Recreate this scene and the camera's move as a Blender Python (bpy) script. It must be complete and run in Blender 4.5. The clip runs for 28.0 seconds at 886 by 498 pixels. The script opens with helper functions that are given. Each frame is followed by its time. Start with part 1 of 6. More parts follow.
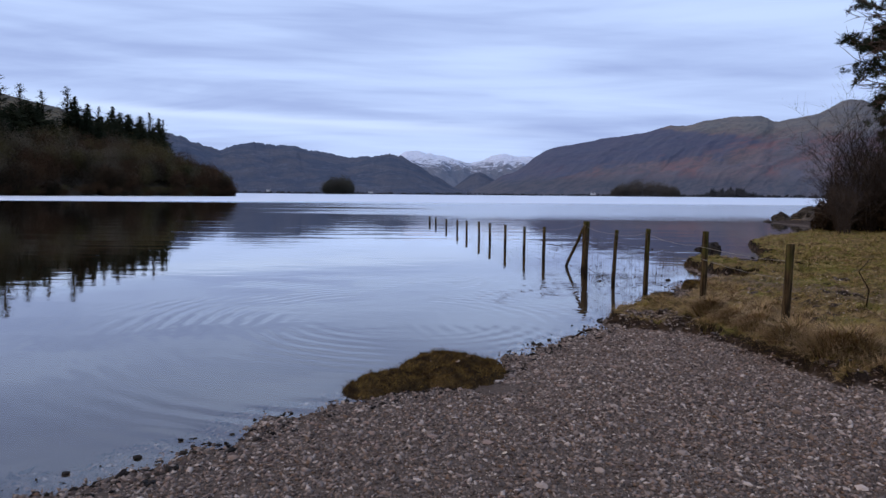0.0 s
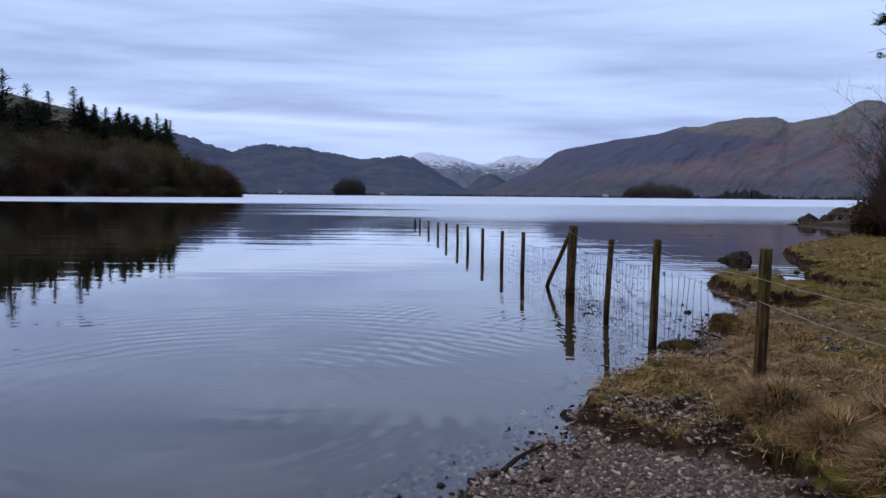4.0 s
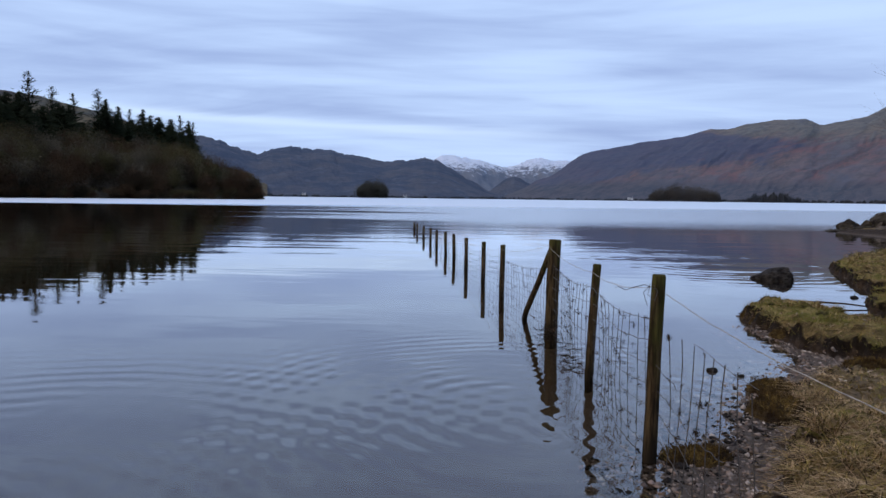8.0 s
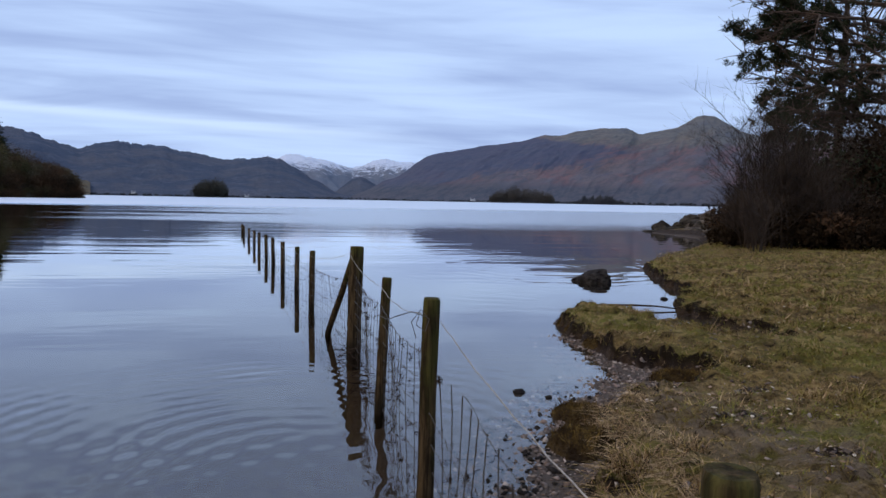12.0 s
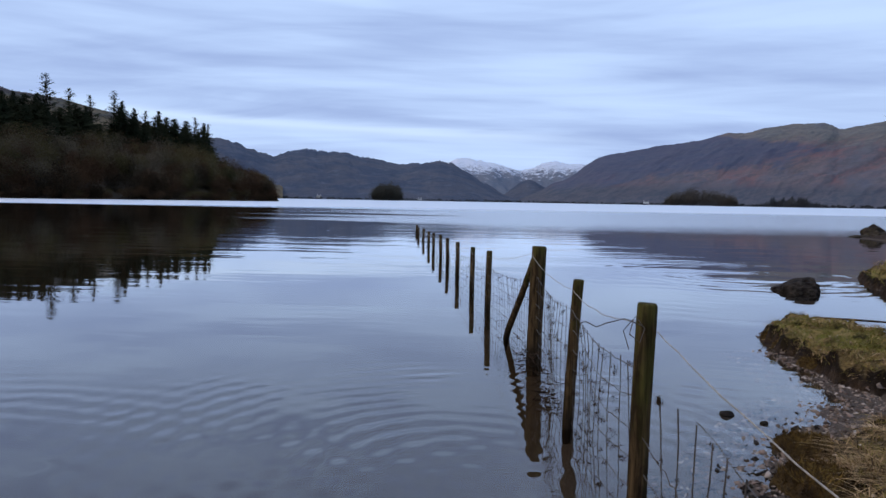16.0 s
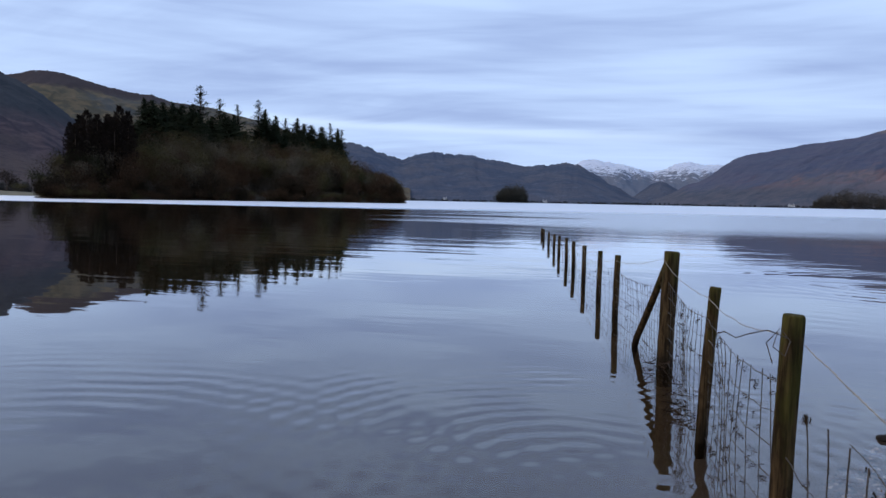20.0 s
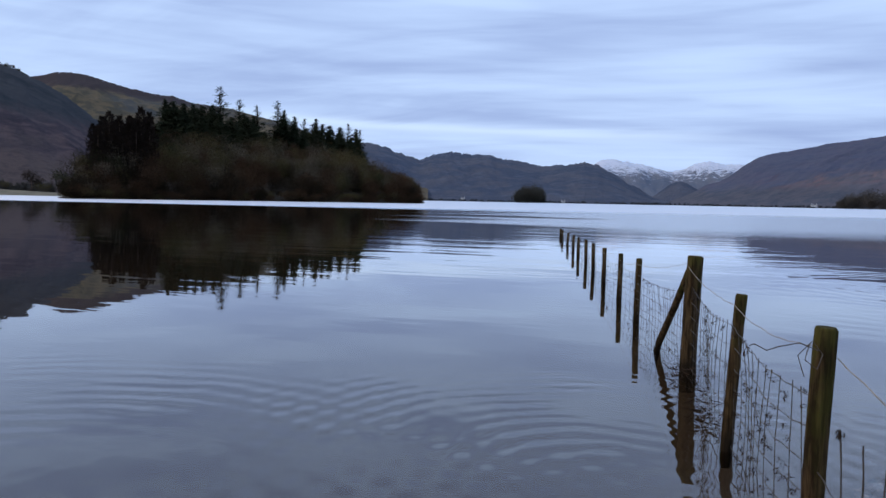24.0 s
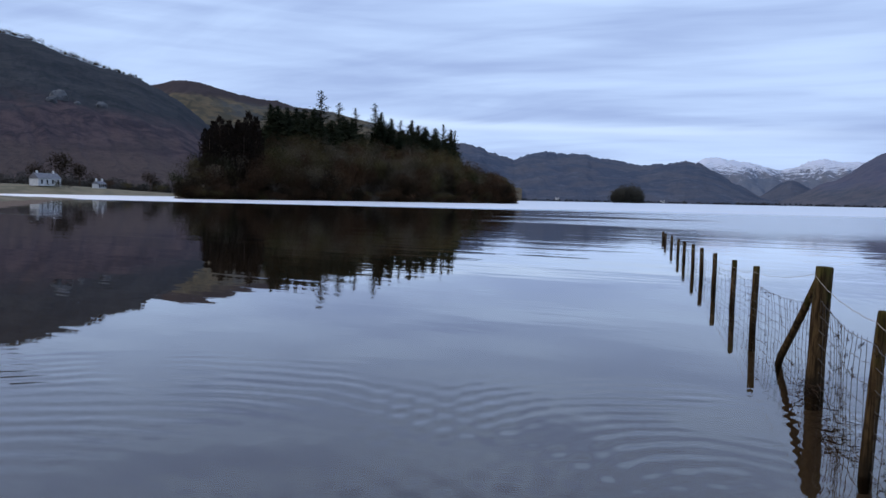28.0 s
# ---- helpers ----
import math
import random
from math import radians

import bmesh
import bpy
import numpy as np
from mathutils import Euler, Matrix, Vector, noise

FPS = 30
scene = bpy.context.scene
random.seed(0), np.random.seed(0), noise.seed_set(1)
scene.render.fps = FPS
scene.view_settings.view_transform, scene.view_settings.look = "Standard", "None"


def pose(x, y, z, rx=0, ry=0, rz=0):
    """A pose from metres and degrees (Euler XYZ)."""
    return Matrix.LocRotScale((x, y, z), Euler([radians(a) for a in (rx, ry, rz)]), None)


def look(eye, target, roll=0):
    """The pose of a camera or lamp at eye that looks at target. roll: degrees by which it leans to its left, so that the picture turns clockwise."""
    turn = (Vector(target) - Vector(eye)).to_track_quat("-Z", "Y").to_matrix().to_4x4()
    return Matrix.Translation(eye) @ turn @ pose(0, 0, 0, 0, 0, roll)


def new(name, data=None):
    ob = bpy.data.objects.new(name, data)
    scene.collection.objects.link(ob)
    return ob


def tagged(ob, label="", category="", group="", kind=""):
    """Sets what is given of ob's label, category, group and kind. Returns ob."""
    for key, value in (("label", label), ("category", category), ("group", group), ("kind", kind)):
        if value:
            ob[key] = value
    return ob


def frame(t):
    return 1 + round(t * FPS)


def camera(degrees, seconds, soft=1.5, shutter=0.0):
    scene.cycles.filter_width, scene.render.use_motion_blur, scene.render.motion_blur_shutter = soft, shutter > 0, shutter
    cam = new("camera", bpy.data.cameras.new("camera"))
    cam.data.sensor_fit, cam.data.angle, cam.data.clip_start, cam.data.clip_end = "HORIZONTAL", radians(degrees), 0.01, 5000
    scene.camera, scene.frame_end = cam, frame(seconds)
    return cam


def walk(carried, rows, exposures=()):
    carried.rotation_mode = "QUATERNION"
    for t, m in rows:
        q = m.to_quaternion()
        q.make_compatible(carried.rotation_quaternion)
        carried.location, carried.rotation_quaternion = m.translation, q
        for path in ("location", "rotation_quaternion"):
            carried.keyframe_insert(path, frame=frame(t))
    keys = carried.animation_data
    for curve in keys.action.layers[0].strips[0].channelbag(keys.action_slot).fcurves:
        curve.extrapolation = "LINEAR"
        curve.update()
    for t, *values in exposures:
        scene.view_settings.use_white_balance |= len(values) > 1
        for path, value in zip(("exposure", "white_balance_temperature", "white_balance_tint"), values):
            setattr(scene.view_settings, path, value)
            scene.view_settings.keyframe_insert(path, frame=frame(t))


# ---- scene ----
import itertools

cam = camera(66.6, 28.0)
PATH = [
    (0, (-0.051, 0.736, 1.633), (-0.066, 2.73, 1.471), 0.5),
    (0.5, (0.064, 1.215, 1.604), (0.05, 3.208, 1.445), 0.7),
    (1, (0.225, 1.705, 1.612), (0.207, 3.698, 1.452), 0.5),
    (1.5, (0.359, 2.226, 1.587), (0.338, 4.219, 1.428), 0.5),
    (2, (0.567, 2.768, 1.563), (0.54, 4.761, 1.405), 0.5),
    (2.5, (0.715, 3.257, 1.549), (0.683, 5.251, 1.39), 0.6),
    (3, (0.864, 3.781, 1.525), (0.825, 5.774, 1.367), 0.5),
    (3.5, (1.05, 4.313, 1.525), (1.005, 6.307, 1.367), 0.5),
    (5.5, (1.48, 6.042, 1.522), (1.412, 8.034, 1.366), 0.6),
    (6, (1.629, 6.387, 1.55), (1.55, 8.379, 1.395), 0.6),
    (6.5, (1.726, 6.753, 1.54), (1.63, 8.744, 1.385), 0.6),
    (7, (1.841, 7.065, 1.513), (1.734, 9.056, 1.359), 0.6),
    (7.5, (2.021, 7.379, 1.534), (1.902, 9.37, 1.382), 0.6),
    (8, (2.143, 7.636, 1.536), (2.024, 9.627, 1.385), 0.7),
    (8.5, (2.267, 7.83, 1.53), (2.25, 9.825, 1.382), 0.8),
    (9, (2.444, 7.956, 1.564), (2.513, 9.95, 1.418), 0.7),
    (9.5, (2.531, 8.111, 1.545), (2.657, 10.102, 1.399), 0.8),
    (10, (2.562, 8.204, 1.547), (2.772, 10.187, 1.4), 0.9),
    (10.5, (2.613, 8.351, 1.537), (2.913, 10.323, 1.39), 0.9),
    (11, (2.711, 8.493, 1.549), (3.048, 10.459, 1.403), 0.8),
    (11.5, (2.709, 8.539, 1.551), (3.044, 10.506, 1.408), 1.0),
    (13.5, (2.606, 8.614, 1.567), (2.904, 10.586, 1.424), 1.0),
    (14, (2.562, 8.666, 1.571), (2.823, 10.644, 1.428), 1.0),
    (14.5, (2.535, 8.71, 1.555), (2.742, 10.694, 1.411), 1.0),
    (15, (2.546, 8.786, 1.547), (2.671, 10.777, 1.403), 1.0),
    (15.5, (2.567, 8.863, 1.526), (2.564, 10.858, 1.382), 1.0),
    (16, (2.571, 8.902, 1.497), (2.409, 10.891, 1.354), 1.0),
    (16.5, (2.545, 8.872, 1.507), (2.248, 10.845, 1.364), 1.1),
    (17, (2.518, 8.848, 1.5), (2.136, 10.806, 1.358), 1.2),
    (17.5, (2.532, 8.873, 1.494), (2.1, 10.821, 1.352), 1.1),
    (18, (2.531, 8.879, 1.496), (2.068, 10.819, 1.354), 1.1),
    (18.5, (2.541, 8.881, 1.496), (2.053, 10.816, 1.353), 1.2),
    (19, (2.55, 8.878, 1.496), (2.046, 10.808, 1.354), 1.1),
    (19.5, (2.563, 8.892, 1.5), (2.048, 10.819, 1.357), 1.2),
    (20, (2.555, 8.87, 1.503), (2.032, 10.795, 1.36), 1.1),
    (20.5, (2.555, 8.884, 1.501), (2.025, 10.807, 1.357), 1.1),
    (21, (2.555, 8.905, 1.505), (2.019, 10.827, 1.361), 1.1),
    (21.5, (2.536, 8.914, 1.506), (1.994, 10.834, 1.362), 1.1),
    (23.5, (2.531, 8.897, 1.524), (1.964, 10.81, 1.38), 1.1),
    (24, (2.521, 8.87, 1.54), (1.948, 10.781, 1.396), 1.1),
    (24.5, (2.524, 8.86, 1.54), (1.945, 10.769, 1.394), 1.1),
    (25, (2.533, 8.871, 1.54), (1.947, 10.777, 1.395), 1.1),
    (25.5, (2.522, 8.871, 1.548), (1.93, 10.776, 1.402), 1.1),
    (26, (2.492, 8.869, 1.559), (1.893, 10.772, 1.413), 1.1),
    (26.5, (2.458, 8.857, 1.566), (1.845, 10.755, 1.419), 1.1),
    (27, (2.427, 8.81, 1.578), (1.78, 10.696, 1.43), 1.1),
    (27.5, (2.392, 8.764, 1.594), (1.672, 10.624, 1.446), 1.1),
    (28, (2.379, 8.746, 1.602), (1.549, 10.559, 1.453), 1.1),
]
walk(cam, [(t, look(eye, target, roll)) for t, eye, target, roll in PATH], [(0, 0.1, 6500, 15), (3.5, 0.1, 6500, 15), (5.5, 0.1, 6500, 10), (28, 0.1, 6500, 10)])

# ---- light ----
WATER_Z = 0.0
EYE0 = Vector((2.4, 8.7, 1.55))          # middle of the standing place, for bearings to far things


def polar(bearing, dist, z=0.0):
    b = radians(bearing)
    return Vector((EYE0.x + dist * math.sin(b), EYE0.y + dist * math.cos(b), z))


class Nodes:
    """Short hand for node trees."""

    def __init__(self, tree):
        self.t = tree
        tree.nodes.clear()

    def add(self, kind, **sets):
        n = self.t.nodes.new(kind)
        for k, v in sets.items():
            setattr(n, k, v)
        return n

    def put(self, socket, value):
        if hasattr(value, "is_linked"):
            self.t.links.new(value, socket)
        elif value is not None:
            socket.default_value = value

    def math(self, op, a, b=None, c=None, clamp=False):
        n = self.add("ShaderNodeMath", operation=op, use_clamp=clamp)
        for s, v in zip(n.inputs, (a, b, c)):
            self.put(s, v)
        return n.outputs[0]

    def ramp(self, value, lo, hi, a=0.0, b=1.0, smooth=True):
        n = self.add("ShaderNodeMapRange", interpolation_type="SMOOTHSTEP" if smooth else "LINEAR")
        for s, v in zip(n.inputs, (value, lo, hi, a, b)):
            self.put(s, v)
        return n.outputs[0]

    def mix(self, f, a, b):
        n = self.add("ShaderNodeMix", data_type="RGBA")
        self.put(n.inputs[0], f)
        self.put(n.inputs[6], a)
        self.put(n.inputs[7], b)
        return n.outputs[2]

    def noise(self, vec, scale, detail=4.0, rough=0.55, warp=0.0):
        n = self.add("ShaderNodeTexNoise")
        self.put(n.inputs["Vector"], vec)
        self.put(n.inputs["Scale"], scale)
        self.put(n.inputs["Detail"], detail)
        self.put(n.inputs["Roughness"], rough)
        self.put(n.inputs["Distortion"], warp)
        return n.outputs[0]

    def stretch(self, vec, sx, sy, sz, rot=0.0):
        n = self.add("ShaderNodeMapping")
        self.put(n.inputs[0], vec)
        n.inputs["Scale"].default_value = (sx, sy, sz)
        n.inputs["Rotation"].default_value = (0, 0, rot)
        return n.outputs[0]

    def xyz(self, x, y, z=0.0):
        n = self.add("ShaderNodeCombineXYZ")
        for s, v in zip(n.inputs, (x, y, z)):
            self.put(s, v)
        return n.outputs[0]


def rgb(r, g, b):
    return (r, g, b, 1.0)


# overcast winter sky over a weak, wide sun
SUN_EL, SUN_AZ = radians(40), radians(248)
world = bpy.data.worlds.new("world")
world.use_nodes = True
scene.world = world
k = Nodes(world.node_tree)
sky = k.add("ShaderNodeTexSky", sky_type="NISHITA", sun_disc=False, sun_elevation=SUN_EL, sun_rotation=SUN_AZ, air_density=1.6, dust_density=2.0)
way = k.add("ShaderNodeTexCoord").outputs["Generated"]
sep = k.add("ShaderNodeSeparateXYZ")
k.put(sep.inputs[0], way)
up = k.math("MAXIMUM", sep.outputs[2], 0.0)
el = k.math("MULTIPLY", k.math("ARCSINE", up), 57.2958)
az = k.math("MULTIPLY", k.math("ARCTAN2", sep.outputs[0], sep.outputs[1]), 57.2958)
deep = k.math("ADD", up, 0.10)
flat = k.xyz(k.math("DIVIDE", sep.outputs[0], deep), k.math("DIVIDE", sep.outputs[1], deep))
big = k.noise(k.stretch(flat, 0.20, 0.50, 1, 0.22), 1.0, 4.0, 0.5, 0.5)
fine = k.noise(k.stretch(flat, 0.55, 1.7, 1, 0.12), 1.0, 7.0, 0.58, 0.7)
band = k.noise(k.xyz(k.math("MULTIPLY", az, 0.035), k.math("MULTIPLY", el, 0.42)), 1.0, 3.0, 0.5, 0.35)
cover = k.math("ADD", k.math("MULTIPLY", big, 0.50), k.math("ADD", k.math("MULTIPLY", fine, 0.30), k.math("MULTIPLY", band, 0.32)))
wisp = k.noise(k.xyz(k.math("MULTIPLY", az, 0.055), k.math("MULTIPLY", k.math("ADD", el, k.math("MULTIPLY", az, 0.05)), 0.70)), 1.0, 5.0, 0.52, 0.6)
cover = k.math("ADD", cover, k.math("MULTIPLY", k.math("SUBTRACT", wisp, 0.5), 0.15))
light = k.ramp(cover, 0.39, 0.69)
# thin gap under the cloud sheet, low over the lake
gap_mid = k.math("ADD", k.math("SUBTRACT", 5.45, k.math("MULTIPLY", az, 0.030)), k.math("MULTIPLY", k.math("SUBTRACT", fine, 0.5), 0.9))
gap = k.math("POWER", 2.718, k.math("MULTIPLY", k.math("POWER", k.math("DIVIDE", k.math("SUBTRACT", el, gap_mid), 0.42), 2.0), -1.0))
gap = k.math("MULTIPLY", gap, k.math("MULTIPLY", k.ramp(az, -40.0, -28.0), k.ramp(az, 12.0, -8.0)))
tone = k.mix(light, rgb(0.335, 0.452, 0.772), rgb(0.570, 0.752, 1.10))
tone = k.mix(k.math("MULTIPLY", gap, 0.85), tone, rgb(0.66, 0.84, 1.14))
tone = k.mix(k.ramp(el, 4.0, 0.0, 0.0, 0.35), tone, rgb(0.44, 0.56, 0.88))
bg_sky, bg_cloud = k.add("ShaderNodeBackground"), k.add("ShaderNodeBackground")
k.put(bg_sky.inputs[0], sky.outputs[0])
bg_sky.inputs[1].default_value = 0.06
k.put(bg_cloud.inputs[0], tone)
k.put(bg_cloud.inputs[1], k.ramp(el, 15.0, 42.0, 0.97, 1.26))
both = k.add("ShaderNodeMixShader")
both.inputs[0].default_value = 0.93
k.put(both.inputs[1], bg_sky.outputs[0])
k.put(both.inputs[2], bg_cloud.outputs[0])
k.put(k.add("ShaderNodeOutputWorld").inputs[0], both.outputs[0])

sun_data = bpy.data.lights.new("sun", "SUN")
sun_data.energy, sun_data.angle, sun_data.color = 1.3, radians(55), (1.0, 0.78, 0.55)
sun = new("sun", sun_data)
sun.matrix_world = look((0, 0, 60), (-60 * math.sin(SUN_AZ) * math.cos(SUN_EL), -60 * math.cos(SUN_AZ) * math.cos(SUN_EL), 60 - 60 * math.sin(SUN_EL)))


# ---- materials ----
def material(name):
    m = bpy.data.materials.new(name)
    m.use_nodes = True
    return m, Nodes(m.node_tree)


def finish(k, color, rough=0.85, bump=None, dist=0.01, spec=0.3, strength=1.0):
    p = k.add("ShaderNodeBsdfPrincipled")
    k.put(p.inputs["Base Color"], color)
    k.put(p.inputs["Roughness"], rough)
    k.put(p.inputs["Specular IOR Level"], spec)
    if bump is not None:
        b = k.add("ShaderNodeBump")
        b.inputs["Strength"].default_value = strength
        b.inputs["Distance"].default_value = dist
        k.put(b.inputs["Height"], bump)
        k.put(p.inputs["Normal"], b.outputs[0])
    k.put(k.add("ShaderNodeOutputMaterial").inputs[0], p.outputs[0])


def place(k):
    return k.add("ShaderNodeNewGeometry").outputs["Position"]


def simple(name, a, b, scale=3.0, rough=0.85, dist=0.004, fine=30.0, c=None, spec=0.25):
    """Two or three tones in two noise scales, with fine relief."""
    m, k = material(name)
    p = place(k)
    n1, n2 = k.noise(p, scale, 5, 0.6), k.noise(p, fine, 4, 0.6)
    col = k.mix(k.ramp(n1, 0.35, 0.65), rgb(*a), rgb(*b))
    if c:
        col = k.mix(k.ramp(n2, 0.5, 0.72), col, rgb(*c))
    finish(k, col, rough, n2, dist, spec)
    return m


def speckled(name, tones, rough=0.8, spec=0.3):
    """One tone for each loose piece, by chance."""
    m, k = material(name)
    geo, info = k.add("ShaderNodeNewGeometry"), k.add("ShaderNodeObjectInfo")
    pick = k.math("FRACT", k.math("ADD", geo.outputs["Random Per Island"], info.outputs["Random"]))
    r = k.add("ShaderNodeValToRGB")
    r.color_ramp.interpolation = "CONSTANT"
    while len(r.color_ramp.elements) < len(tones):
        r.color_ramp.elements.new(0.5)
    for i, t in enumerate(tones):
        r.color_ramp.elements[i].position = i / len(tones)
        r.color_ramp.elements[i].color = rgb(*t)
    k.put(r.inputs[0], pick)
    n = k.noise(geo.outputs["Position"], 60.0, 4, 0.6)
    col = k.mix(k.ramp(n, 0.3, 0.75, 0.0, 0.3), r.outputs[0], rgb(0.14, 0.115, 0.10))
    finish(k, col, rough, n, 0.003, spec)
    return m


def leafy(name, a, b, c, scale=0.3, rough=0.9, vary=0.55):
    m, k = material(name)
    geo = k.add("ShaderNodeNewGeometry")
    n = k.noise(geo.outputs["Position"], scale, 4, 0.6)
    col = k.mix(k.ramp(n, 0.35, 0.65), rgb(*a), rgb(*b))
    col = k.mix(k.math("MULTIPLY", geo.outputs["Random Per Island"], vary), col, rgb(*c))
    finish(k, col, rough, None, spec=0.03)
    return m


def fell(name, rock, heath, bracken, snow=None, scale=0.004, line=0.0, woods=0.0, relief=0.14):
    """Open hillside: heath and rock with patches of bracken, gullies, and snow above a line."""
    m, k = material(name)
    p = place(k)
    sep = k.add("ShaderNodeSeparateXYZ")
    k.put(sep.inputs[0], p)
    wide = k.noise(k.stretch(p, 1, 1, 2.2), scale, 6, 0.62, 0.6)
    mid = k.noise(k.stretch(p, 1, 1, 0.6), scale * 4.5, 6, 0.65, 0.4)
    small = k.noise(p, scale * 22, 5, 0.7)
    col = k.mix(k.ramp(wide, 0.42, 0.58), rgb(*heath), rgb(*bracken))
    col = k.mix(k.ramp(mid, 0.50, 0.68, 0.0, 0.85), col, rgb(*rock))
    col = k.mix(k.ramp(small, 0.35, 0.75, 0.0, 0.45), col, rgb(*[v * 0.55 for v in heath]))
    if woods:
        h = k.math("ADD", sep.outputs[2], k.math("MULTIPLY", k.math("SUBTRACT", wide, 0.5), 160.0))
        col = k.mix(k.ramp(h, woods - 50, woods + 35, 0.0, 0.88), col, k.mix(k.ramp(small, 0.4, 0.6), rgb(0.022, 0.026, 0.030), rgb(0.050, 0.052, 0.056)))
    if snow:
        h = k.math("ADD", sep.outputs[2], k.math("MULTIPLY", k.math("SUBTRACT", mid, 0.5), 330.0))
        h = k.math("ADD", h, k.math("MULTIPLY", k.math("SUBTRACT", small, 0.5), 260.0))
        col = k.mix(k.ramp(h, line - 15, line + 30, 0.0, 0.85), col, rgb(*snow))
    finish(k, col, 0.95, k.math("ADD", mid, k.math("MULTIPLY", small, 0.5)), relief / scale, 0.05)
    return m


M = {}
# slate fells; the blue of distance haze is mixed into all three tones
M["fell_haze_blue"] = fell("fell_slate_hazed", (0.105, 0.122, 0.160), (0.060, 0.076, 0.112), (0.092, 0.098, 0.122), scale=0.006, relief=0.09)

# long ridge: heather and slate above a rising line, bracken below it, grass along the tops, woods at the foot; tones
# blued for distance haze
m, k = material("fell_bracken")
p = place(k)
sep = k.add("ShaderNodeSeparateXYZ")
k.put(sep.inputs[0], p)
east, high = sep.outputs[0], sep.outputs[2]
turned = k.xyz(k.math("ADD", k.math("MULTIPLY", east, 0.80), k.math("MULTIPLY", high, 1.5)), k.math("MULTIPLY", sep.outputs[1], 0.5), k.math("SUBTRACT", k.math("MULTIPLY", high, 2.2), k.math("MULTIPLY", east, 0.75)))
wide = k.noise(k.stretch(p, 1, 1, 2.0), 0.0034, 5, 0.6, 0.6)
mid = k.noise(k.stretch(turned, 0.0050, 0.0050, 0.0150), 1.0, 6, 0.66, 0.5)
small = k.noise(k.stretch(turned, 0.022, 0.022, 0.060), 1.0, 6, 0.72, 0.4)
shift = k.math("MULTIPLY", k.math("SUBTRACT", mid, 0.5), 150.0)
col = k.mix(k.ramp(mid, 0.36, 0.60), rgb(0.142, 0.086, 0.088), rgb(0.092, 0.089, 0.104))
col = k.mix(k.ramp(wide, 0.50, 0.62, 0.0, 0.6), col, rgb(0.134, 0.108, 0.110))
col = k.mix(k.ramp(small, 0.47, 0.60, 0.0, 0.75), col, rgb(0.082, 0.078, 0.084))
grass = k.math("MULTIPLY", k.ramp(k.math("ADD", high, shift), 165.0, 215.0), k.ramp(east, 700.0, 900.0))
col = k.mix(k.math("MULTIPLY", grass, 0.75), col, k.mix(k.ramp(small, 0.4, 0.6), rgb(0.132, 0.128, 0.112), rgb(0.096, 0.098, 0.094)))
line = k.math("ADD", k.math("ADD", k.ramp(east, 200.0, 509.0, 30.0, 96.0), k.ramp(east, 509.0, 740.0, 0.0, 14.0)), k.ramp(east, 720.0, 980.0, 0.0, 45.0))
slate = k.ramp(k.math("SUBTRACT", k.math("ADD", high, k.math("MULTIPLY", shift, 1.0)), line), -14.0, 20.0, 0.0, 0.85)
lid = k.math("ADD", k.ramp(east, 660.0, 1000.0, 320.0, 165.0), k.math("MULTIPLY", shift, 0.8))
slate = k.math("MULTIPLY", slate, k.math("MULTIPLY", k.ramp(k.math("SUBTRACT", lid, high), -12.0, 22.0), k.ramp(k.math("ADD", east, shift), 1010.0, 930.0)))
# slate and heather, darkened and blued for the shaded, hazy face
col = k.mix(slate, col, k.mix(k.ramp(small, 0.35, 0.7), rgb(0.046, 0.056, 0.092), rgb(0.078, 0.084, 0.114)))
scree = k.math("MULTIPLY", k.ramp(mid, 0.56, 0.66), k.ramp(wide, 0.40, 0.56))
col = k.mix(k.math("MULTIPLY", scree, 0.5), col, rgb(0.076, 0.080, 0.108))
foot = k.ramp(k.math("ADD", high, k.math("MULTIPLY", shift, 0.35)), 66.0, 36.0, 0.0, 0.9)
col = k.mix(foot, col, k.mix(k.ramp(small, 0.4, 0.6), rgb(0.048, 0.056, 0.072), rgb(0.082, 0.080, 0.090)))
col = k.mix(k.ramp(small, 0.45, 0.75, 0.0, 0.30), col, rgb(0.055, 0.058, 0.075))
finish(k, col, 0.95, k.math("ADD", mid, k.math("MULTIPLY", small, 0.25)), 9.0, 0.05)
M["fell_red"] = m
# snow is its own colour; the rock is paled and blued for haze
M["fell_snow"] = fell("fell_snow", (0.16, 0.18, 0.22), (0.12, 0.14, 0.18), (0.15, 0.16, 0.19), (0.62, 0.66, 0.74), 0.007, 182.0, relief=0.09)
M["fell_near"] = fell("fell_wooded", (0.080, 0.070, 0.074), (0.062, 0.056, 0.060), (0.115, 0.078, 0.076), scale=0.006, woods=120.0)
# the crag over the lake: dark oak wood and slate above, heather-purple below it, brown birch at the foot
m, k = material("fell_crag_wood")
p = place(k)
sep = k.add("ShaderNodeSeparateXYZ")
k.put(sep.inputs[0], p)
wide = k.noise(k.stretch(p, 1, 1, 2.0), 0.006, 5, 0.6, 0.5)
mid = k.noise(p, 0.03, 5, 0.65, 0.6)
small = k.noise(p, 0.16, 4, 0.7)
high = k.math("ADD", sep.outputs[2], k.math("MULTIPLY", k.math("SUBTRACT", wide, 0.5), 110.0))
col = k.mix(k.ramp(high, 20.0, 50.0), rgb(0.064, 0.049, 0.046), k.mix(k.ramp(mid, 0.42, 0.58), rgb(0.068, 0.049, 0.052), rgb(0.033, 0.027, 0.034)))
